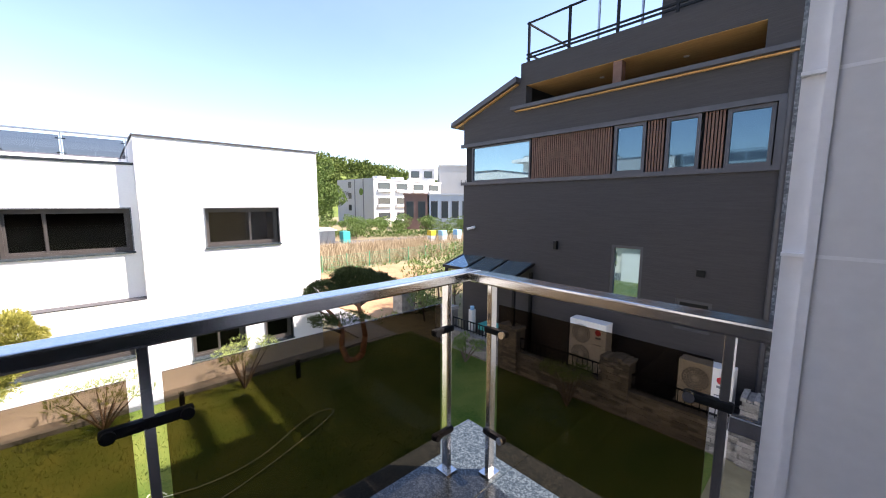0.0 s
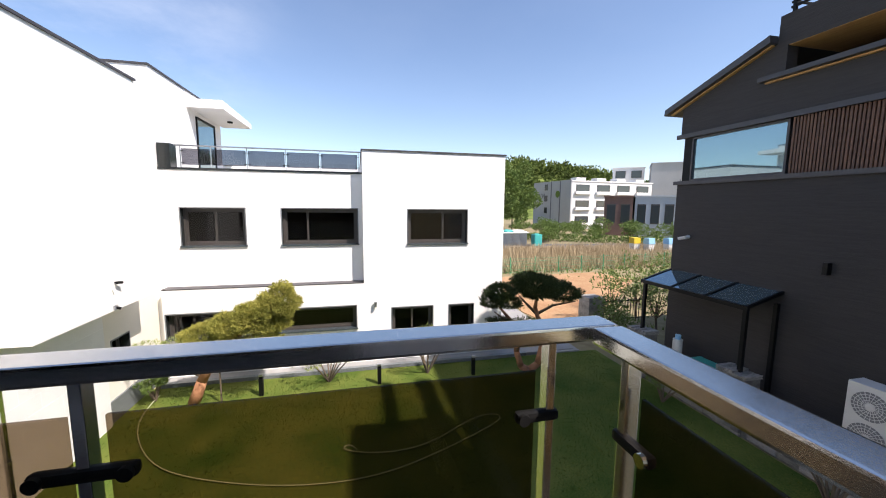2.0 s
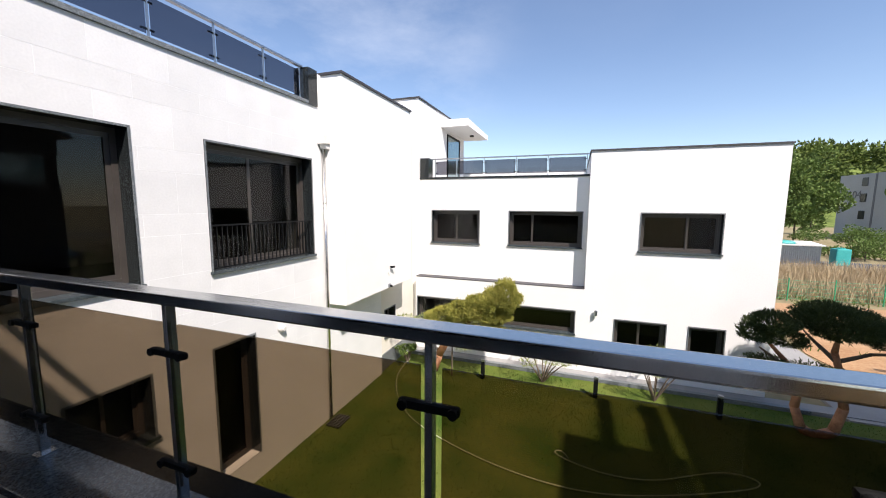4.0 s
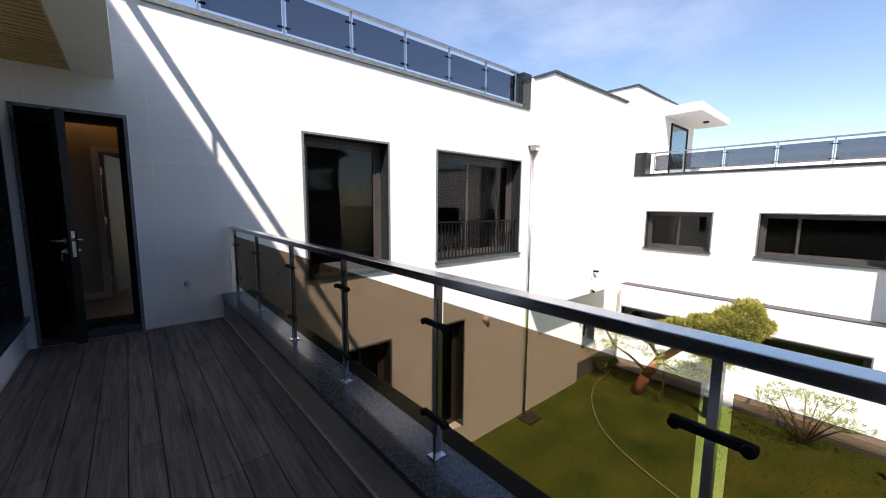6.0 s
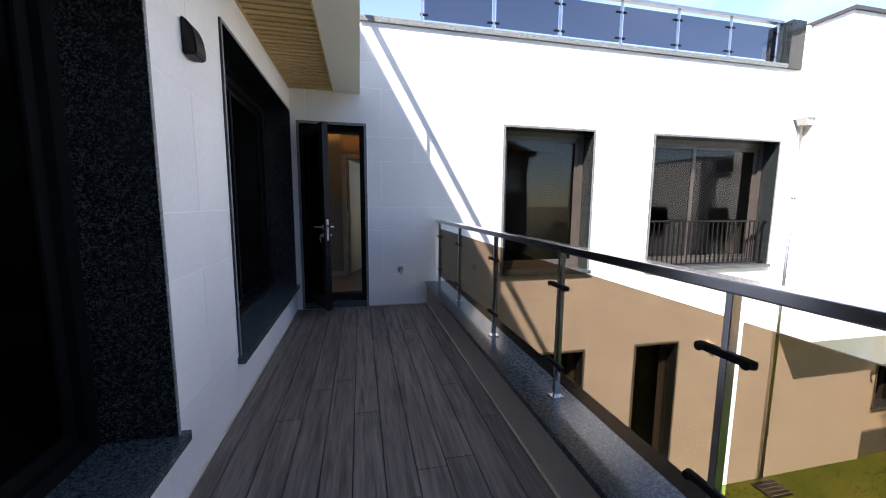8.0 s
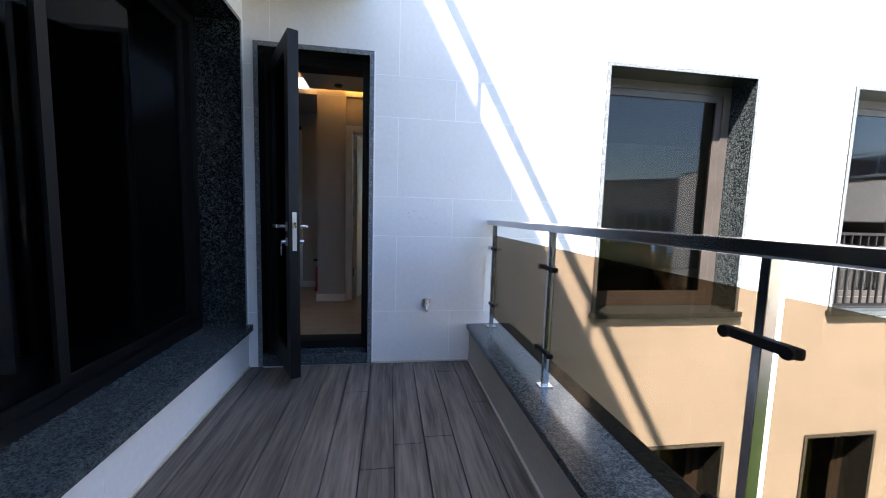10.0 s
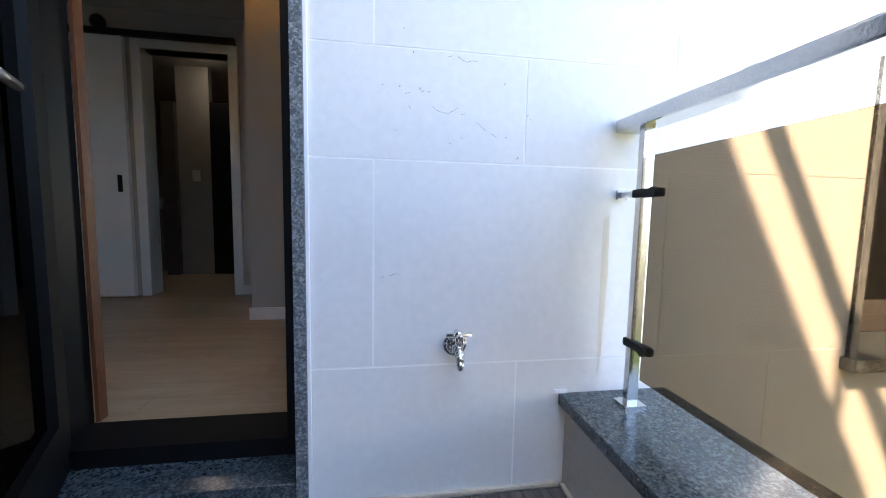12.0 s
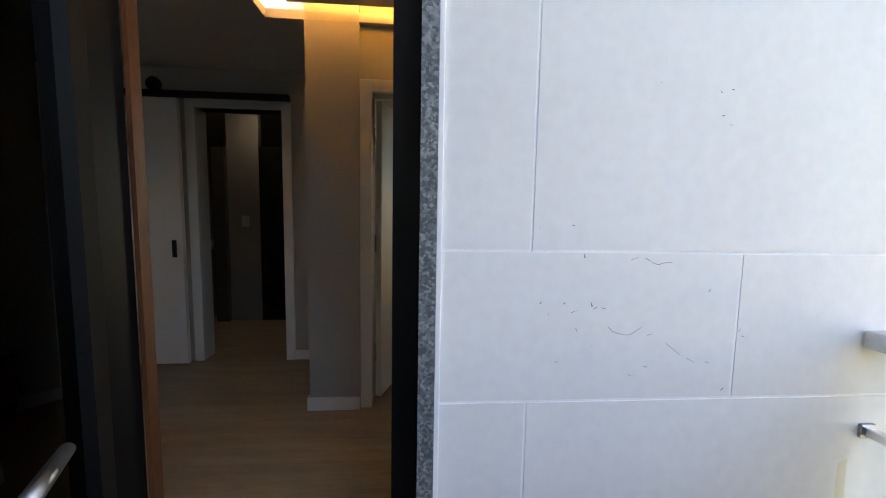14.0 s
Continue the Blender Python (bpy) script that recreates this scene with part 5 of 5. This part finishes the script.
def fan(bm_parent, x, y, z, r):
    bm = bmesh.new()
    for k in range(5):
        rr = r * (0.25 + 0.19 * k)
        n = 28
        for i in range(n):
            a, b = 2 * math.pi * i / n, 2 * math.pi * (i + 1) / n
            cyl(bm, (x + rr * math.cos(a), y, z + rr * math.sin(a)), (x + rr * math.cos(b), y, z + rr * math.sin(b)), 0.005, seg=4, caps=False)
    for i in range(22):
        a = 2 * math.pi * i / 22
        cyl(bm, (x + 0.2 * r * math.cos(a), y, z + 0.2 * r * math.sin(a)), (x + r * math.cos(a + 0.35), y, z + r * math.sin(a + 0.35)), 0.005, seg=4, caps=False)
    g2 = part("fan_grille", bm, "ac_white", bm_parent)
    part("hub", cyl(bmesh.new(), (x, y - 0.01, z), (x, y + 0.012, z), r * 0.22, seg=18), "ac_white", g2)
    part("fan_well", cyl(bmesh.new(), (x, y - 0.012, z), (x, y - 0.008, z), r, seg=28), "ac_grey", g2)


def ac_unit(x0, top, height, fans, label):
    u = thing("air_conditioner", label, "air conditioner", "outdoor units", at=(x0, -13.95, top - height))
    part("casing", bx(bmesh.new(), 0, 0.95, 0, 0.36, 0, height, 0.012), "ac_white", u)
    for i in range(fans):
        fan(u, 0.63, 0.372, height - 0.34 - i * 0.56, 0.25)
    part("badge", cyl(bmesh.new(), (0.20, 0.359, height - 0.24), (0.20, 0.364, height - 0.24), 0.075, seg=24), "red", u, "round red maker's badge")
    box("mark", (0.13, 0.27, 0.3595, 0.363, height - 0.40, height - 0.35), "grey_mark", u)
    box("mark", (0.10, 0.30, 0.3595, 0.363, height - 0.56, height - 0.54), "grey_mark", u)
    for xq in (0.12, 0.83):
        box("foot", (xq - 0.05, xq + 0.05, 0.0, 0.36, -0.06, 0.0), "ac_grey", u)
    p = bx(bmesh.new(), x0 - 0.1, x0 + 1.05, -14.0, -13.5, LAWN - 0.05, top - height - 0.06, 0.01)
    tagged(part("equipment_plinth", p, "concrete"), "concrete block under the outdoor unit", "plinth")


ac_unit(4.42, -1.62, 1.38, 2, "tall two-fan off-white outdoor air conditioner unit")
ac_unit(1.91, -1.94, 0.95, 1, "single-fan off-white outdoor air conditioner unit")

# stacked stone garden wall with black fence
SY = -13.25
gw = thing("stone_wall", "low stacked ledge-stone garden wall with piers", "wall")
box("core", (-3.0, 10.2, SY - 0.28, SY - 0.03, LAWN - 0.05, LAWN + 0.62), "slate", gw)
PIERS = (1.40, 4.03, 7.1, 9.9)
for p in PIERS:
    box("pier_core", (p - 0.31, p + 0.31, SY - 0.40, SY + 0.05, LAWN - 0.05, LAWN + 1.26), "slate", gw)
rs = random.Random(9)
stone_meshes = []
for i in range(10):
    bm = bmesh.new()
    bx(bm, -0.5, 0.5, 0, 1, 0, 1)
    bmesh.ops.subdivide_edges(bm, edges=bm.edges[:], cuts=1)
    for v in bm.verts:
        v.co += Vector((rs.uniform(-0.03, 0.03), rs.uniform(-0.06, 0.06), rs.uniform(-0.06, 0.06)))
    me = bpy.data.meshes.new("stone")
    bm.to_mesh(me)
    bm.free()
    me.materials.append(M["slate"])
    stone_meshes.append(me)


def stone(x, y, z, w, d, h):
    o = new("stone", rs.choice(stone_meshes))
    o.parent = gw
    o.matrix_basis = Matrix.Translation((x, y, z)) @ Matrix.Diagonal((w, d, h, 1))


for p in PIERS:
    z = LAWN
    while z < LAWN + 1.20:
        h = rs.uniform(0.05, 0.10)
        x = p - 0.33
        while x < p + 0.26:
            w2 = rs.uniform(0.14, 0.32)
            w2 = min(w2, p + 0.34 - x)
            stone(x + w2 / 2, SY + 0.03, z, w2 - 0.006, rs.uniform(0.03, 0.07), h - 0.006)
            x += w2
        z += h
    for i in range(7):
        stone(p - 0.30 + i * 0.1, SY - 0.40, LAWN + 1.24, 0.09, 0.46, rs.uniform(0.05, 0.12))
z = LAWN
while z < LAWN + 0.58:
    h = rs.uniform(0.07, 0.11)
    x = 0.0
    while x < 10.0:
        w2 = rs.uniform(0.18, 0.42)
        if not any(abs(x + w2 / 2 - p) < 0.3 for p in PIERS):
            stone(x + w2 / 2, SY - 0.05, z, w2 - 0.006, rs.uniform(0.03, 0.07), h - 0.006)
        x += w2
    z += h
fn = thing("garden_fence", "black steel picket fence on the stone wall", "fence")
for a, b in ((1.74, 3.70), (4.37, 6.77), (7.43, 9.57)):
    for zq in (LAWN + 0.68, LAWN + 0.98):
        box("rail", (a, b, SY - 0.18, SY - 0.15, zq, zq + 0.03), "black", fn)
    n = int((b - a) / 0.13)
    for i in range(n + 1):
        xq = a + i * (b - a) / n
        box("picket", (xq - 0.008, xq + 0.008, SY - 0.173, SY - 0.157, LAWN + 0.60, LAWN + 1.0), "black", fn)
tk = thing("canister", "white and blue plastic canister by the canopy", "canister")
part("body", cyl(bmesh.new(), (9.0, DY + 0.55, LAWN), (9.0, DY + 0.55, LAWN + 1.3), 0.12, seg=16), "ac_white", tk)
part("cap", cyl(bmesh.new(), (9.0, DY + 0.55, LAWN + 1.3), (9.0, DY + 0.55, LAWN + 1.42), 0.07, seg=16), "sky_blue", tk)
bk = thing("garden_cart", "teal handcart with tools under the canopy", "cart")
part("tray", bx(bmesh.new(), 7.6, 8.6, DY + 0.2, DY + 0.7, LAWN + 0.75, LAWN + 0.95, 0.02), "teal", bk)
for xq in (7.75, 8.45):
    part("wheel", cyl(bmesh.new(), (xq, DY + 0.72, LAWN + 0.2), (xq, DY + 0.76, LAWN + 0.2), 0.2, seg=20), "rubber", bk)
    part("leg", cyl(bmesh.new(), (xq, DY + 0.66, LAWN + 0.2), (xq, DY + 0.5, LAWN + 0.78), 0.02), "zinc", bk)

# ---- field, road and distance ----
so = bmesh.new()
prism(so, [(13.6, -13.2), (16.5, -12.7), (24.5, -14.2), (25.0, -22.5), (22.0, -23.5), (17.5, -18.5)], "z", LAWN - 0.045, LAWN - 0.02)
tagged(part("soil_patch", so, "soil"), "bare reddish soil plot", "soil", kind="structure")
rd = bmesh.new()
prism(rd, [(40, -20), (46, -20), (38.5, -75), (32.0, -75)], "z", LAWN - 0.045, LAWN - 0.01)
tagged(part("road", rd, "asphalt"), "grey asphalt lane beyond the field", "road", kind="structure")
rng = np.random.RandomState(8)
n = 9000
xs = rng.uniform(25.8, 38.5, n)
ys = rng.uniform(-46, -10, n)
tagged(spikes("tall_grass", [((a, b, LAWN - 0.05), (0, 0, 0.6)) for a, b in zip(xs, ys)], "straw", None, 3, 0.95, 0.05, up=1.4, seed=21), "dry straw-coloured tall grass", "grass", kind="stuff")
n = 4000
xs, ys = rng.uniform(13, 33, n), rng.uniform(-40, -12.8, n)
keep = [(a, b) for a, b in zip(xs, ys) if not (14 < a < 25 and -23 < b < -12) or rng.rand() < 0.05]
tagged(spikes("field_weeds", [((a, b, LAWN - 0.05), (0, 0, 0.3)) for a, b in keep], "weed", None, 4, 0.28, 0.05, up=0.9, seed=22), "green weeds and rough grass", "grass", kind="stuff")
gf = thing("wire_fence", "green coated wire mesh fence round the field", "fence")
pa, pb = Vector((25.2, -10.0, LAWN - 0.05)), Vector((26.6, -36.0, LAWN - 0.05))
for i in range(14):
    q = pa.lerp(pb, i / 13)
    part("post", cyl(bmesh.new(), q, q + Vector((0, 0, 1.25)), 0.03, seg=8), "green_wire", gf)
for i in range(13):
    a, b = pa.lerp(pb, i / 13), pa.lerp(pb, (i + 1) / 13)
    bm = bmesh.new()
    for j in range(6):
        cyl(bm, a + Vector((0, 0, 0.12 + 0.2 * j)), b + Vector((0, 0, 0.12 + 0.2 * j)), 0.007, seg=4, caps=False)
    for j in range(1, 20):
        q = a.lerp(b, j / 20)
        cyl(bm, q + Vector((0, 0, 0.1)), q + Vector((0, 0, 1.15)), 0.004, seg=4, caps=False)
    part("mesh_panel", bm, "green_wire", gf)


def bin_(x, y, m, label):
    b = thing("recycling_bin", label, "bin", "recycling bins", at=(x, y, LAWN - 0.05))
    bm = bmesh.new()
    prism(bm, [(-0.32, 0), (0.32, 0), (0.38, 1.1), (-0.38, 1.1)], "y", -0.34, 0.34)
    part("body", bm, "ac_white", b)
    bm = bmesh.new()
    prism(bm, [(-0.42, 1.1), (0.42, 1.1), (0.36, 1.7), (-0.36, 1.7)], "y", -0.38, 0.38)
    part("lid", bm, m, b)


bin_(34.4, -34.0, "yellow", "white recycling bin with yellow hood")
bin_(33.5, -35.0, "sky_blue", "white recycling bin with light blue hood")
bin_(33.2, -37.2, "sky_blue", "light blue recycling bin beside the lane")
sh = thing("shed", "small grey corrugated shed with sheeting on top", "shed")
cor = bmesh.new()
bx(cor, 42.55, 44.5, -25.5, -21.0, LAWN, LAWN + 1.55)
for i in range(30):
    bx(cor, 42.50, 42.55, -25.5 + i * 0.15, -25.42 + i * 0.15, LAWN, LAWN + 1.55)
part("body", cor, "zinc", sh)
rfs = bmesh.new()
prism(rfs, [(42.3, LAWN + 1.60), (44.7, LAWN + 1.80), (44.7, LAWN + 1.88), (42.3, LAWN + 1.68)], "y", -25.7, -20.8)
part("roof", rfs, "ac_white", sh)
for yy, w2, mm in ((-23.2, 0.55, "teal"), (-24.2, 0.4, "ac_white"), (-22.3, 0.35, "ac_white")):
    ball = bmesh.new()
    bmesh.ops.create_icosphere(ball, subdivisions=2, radius=w2, matrix=Matrix.Translation((43.0, yy, LAWN + 1.78)) @ Matrix.Diagonal((0.8, 1.2, 0.45, 1)))
    for v in ball.verts:
        v.co += noise.noise_vector(v.co * 3) * 0.09
    part("sheeting", ball, mm, sh, "crumpled plastic sheeting")
tank = thing("water_tank", "teal plastic tank beside the shed", "tank")
part("body", bx(bmesh.new(), 42.0, 43.0, -27.3, -26.3, LAWN - 0.05, LAWN + 1.45, 0.12), "teal", tank)
part("lid", cyl(bmesh.new(), (42.5, -26.8, LAWN + 1.45), (42.5, -26.8, LAWN + 1.52), 0.28, seg=18), "teal", tank)


def tree(at, h, w, seed, m="leaf", label="airy green garden tree", leaf=0.045, per=42):
    q = random.Random(seed)
    t = thing("tree", label, "tree", "garden trees", at=at)
    bm = bmesh.new()
    tube(bm, [(0, 0, -0.05), (0.05, 0.03, h * 0.3), (0.0, 0.1, h * 0.6)], [0.035 * h ** 0.5, 0.028 * h ** 0.5, 0.012 * h ** 0.5], 8)
    pts = []
    for i in range(11):
        a = i * 2.4
        r = w * q.uniform(0.3, 0.9)
        tip = (r * math.cos(a), r * math.sin(a), h * q.uniform(0.35, 0.95))
        tube(bm, [(0, 0.03, h * 0.25), tuple(v * 0.6 + 0.02 for v in tip), tip], [0.02, 0.013, 0.006], 5)
        pts += blob(tip, (w * 0.42, w * 0.42, h * 0.17), per, seed * 17 + i)
    part("trunk", bm, "twig", t)
    spikes("crown", pts, m, t, 3, 0.05 * w + 0.09, leaf, up=0.2, seed=seed)


for at, h, w, s in (((13.9, -15.6, LAWN), 2.1, 0.9, 1), ((14.6, -17.3, LAWN), 2.6, 1.1, 2), ((12.3, -14.4, LAWN), 1.5, 0.8, 3), ((16.3, -19.6, LAWN), 2.4, 1.1, 4), ((12.9, -16.8, LAWN), 2.0, 0.9, 5), ((18.5, -23.5, LAWN), 2.2, 1.2, 6)):
    tree(at, h, w, s)
for at, h, w, s in (((60, -38, LAWN), 4.5, 2.6, 11), ((58, -42.5, LAWN), 4.0, 2.4, 12), ((54, -44, LAWN), 5.0, 2.4, 13), ((50, -47, LAWN), 4.5, 2.5, 14), ((45, -46, LAWN), 4.0, 2.4, 15), ((41, -47, LAWN), 4.6, 2.5, 16), ((39, -50, LAWN), 5.0, 2.6, 17), ((47, -31, LAWN), 3.5, 2.0, 18), ((52, -34, LAWN), 3.0, 2.0, 19)):
    tree(at, h * 0.60, w * 0.70, s, "leaf", "leafy street tree beyond the field", 0.13, 70)
for at, h, w, s in (((71, -36, LAWN), 12.5, 3.6, 31), ((75, -35.5, LAWN), 13.5, 4.0, 32), ((68, -36.5, LAWN), 8.0, 3.0, 33)):
    tree(at, h, w, s, "leaf", "tall bright green roadside tree", 0.30, 330)
rt = random.Random(77)
for i in range(10):
    f = i / 9
    tree((64 - 26 * f + rt.uniform(-2, 2), -34 - 22 * f + rt.uniform(-2.5, 2.5), LAWN), rt.uniform(1.8, 2.9), rt.uniform(1.3, 2.0), 40 + i, "leaf", "leafy street tree in the row beyond the lane", 0.15, 80)
hq = np.random.RandomState(12)
hp2 = []
for i in range(60):
    f = i / 59
    hp2 += blob((52 - 16 * f + hq.uniform(-0.6, 0.6), -27 - 25 * f, LAWN + 0.5), (0.9, 0.9, 0.5), 60, i)
tagged(spikes("hedge", hp2, "leaf", None, 3, 0.22, 0.16, up=0.2, seed=91), "clipped green hedge along the lane", "hedge", kind="stuff")
gp = thing("gate_pier", "grey stone gate pier with black picket gate", "gate")
part("pier", bx(bmesh.new(), 13.6, 14.3, -14.9, -14.2, LAWN, LAWN + 1.25, 0.02), "slate", gp)
for i in range(14):
    box("picket", (13.95, 13.97, -15.05 - i * 0.14, -15.03 - i * 0.14, LAWN + 0.1, LAWN + 1.05), "black", gp)
for zq in (0.2, 0.95):
    box("rail", (13.94, 13.98, -17.0, -14.9, LAWN + zq, LAWN + zq + 0.04), "black", gp)


def text(name, words, size, m, parent, matrix):
    c = bpy.data.curves.new(name, "FONT")
    c.body, c.size, c.extrude = words, size, 0.02
    c.materials.append(M[m])
    o = new(name, c)
    o.parent = parent
    o.matrix_basis = matrix
    return o


def block(name, label, origin, yaw, w, d, top, m, rows, cols, wm="dark_window", mass=True):
    """A building from its near corner: front along its own x to the right, depth along its y."""
    b = thing(name, label, "building", at=(origin[0], origin[1], LAWN))
    b.rotation_euler = (0, 0, radians(yaw))
    H = top - LAWN
    box("wall", (0, w, 0, d, 0, H), m, b)
    box("roof", (-0.15, w + 0.15, -0.15, d + 0.15, H, H + 0.25), m, b)
    cw, rh = w / max(cols, 1), H / max(rows, 1)
    for r in range(rows):
        for c in range(cols):
            wn2 = box("window", (c * cw + cw * 0.18, c * cw + cw * 0.82, -0.06, 0.02, r * rh + rh * 0.32, r * rh + rh * 0.82), "bronze", b)
            box("pane", (c * cw + cw * 0.21, c * cw + cw * 0.79, -0.08, -0.06, r * rh + rh * 0.35, r * rh + rh * 0.79), "far_pane", wn2)
    return b


apt = block("apartment_building", "white and grey four-storey apartment building beyond the field", (72.8, -50.4), -85, 22, 14.5, 6.7, "apt_white", 3, 4)
for r in range(3):
    for c in range(4):
        box("balcony_rail", (c * 5.5 + 0.7, c * 5.5 + 4.8, -0.55, -0.08, r * 3.41 + 0.7, r * 3.41 + 1.35), "apt_white", apt)
for i in range(4):
    box("parapet_block", (1.0 + i * 5.4, 3.4 + i * 5.4, 0.0, 2.0, 10.2, 11.1), "apt_white", apt)
box("gable", (-0.3, -0.02, -0.05, 14.6, 0, 10.6), "apt_grey", apt, "grey striped gable wall")
for yy in (3.6, 7.0):
    box("groove", (-0.34, -0.30, yy, yy + 0.35, 0, 10.5), "grey_mark", apt)
for zz in (3.2, 6.0, 8.6):
    box("gable_window", (-0.36, -0.29, 8.6, 9.8, zz, zz + 1.4), "dark_window", apt)
text("number", "1104", 1.9, "grey_mark", apt, Matrix.Translation((-0.35, 13.4, 6.6)) @ Matrix.Rotation(radians(-90), 4, "Z") @ Matrix.Rotation(radians(90), 4, "X"))
part("emblem", cyl(bmesh.new(), (-0.37, 4.6, 7.6), (-0.34, 4.6, 7.6), 0.8, seg=18), "weed", apt, "round green leaf emblem")
bb = block("brown_building", "low brown brick building beyond the field", (57.1, -46.9), -128, 4.4, 9, 3.0, "apt_brown", 1, 2)
block("grey_building", "low blue-grey building with a window row", (54.2, -50.6), -128, 16, 9, 3.0, "apt_blue", 1, 8)
block("tower_building", "pale grey taller apartment stairs tower", (88, -71.8), -128, 7.5, 8, 11.4, "apt_white", 4, 2)
bg = block("tall_building", "large grey apartment gable with number", (78.5, -75.3), -130, 26, 12, 11.8, "apt_grey", 0, 0)
text("number", "1103", 2.4, "grey_mark", bg, Matrix.Translation((5.5, -0.04, 9.8)) @ Matrix.Rotation(radians(90), 4, "X"))

# wooded hill
hb = bmesh.new()
bmesh.ops.create_grid(hb, x_segments=40, y_segments=40, size=1, matrix=Matrix.Translation((0, 0, 0)))


def hill_z(x, y):
    e = math.exp(-((x - 215) / 45) ** 2) * math.exp(-((y + 105) / 115) ** 2)
    return LAWN - 0.6 + 27 * e * (1 + 0.18 * noise.noise(Vector((x, y, 0)) * 0.02))


for v in hb.verts:
    x, y = 215 + v.co.x * 110, -70 + v.co.y * 240
    v.co = (x, y, hill_z(x, y))
tagged(part("hill", hb, "wood_far"), "low wooded hill on the horizon", "hill", kind="structure")
rng = np.random.RandomState(33)
pts = []
for i in range(1500):
    x, y = rng.uniform(155, 222), rng.uniform(-235, 20)
    s = rng.uniform(1.8, 5.2)
    pts += blob((x, y, hill_z(x, y) + s * 0.7), (s, s, s * rng.uniform(0.7, 1.1)), 40, i)
tagged(spikes("hill_woods", pts, "wood_far", None, 3, 1.3, 0.9, up=0.2, seed=34), "mixed green woods covering the hill", "woods", kind="stuff")
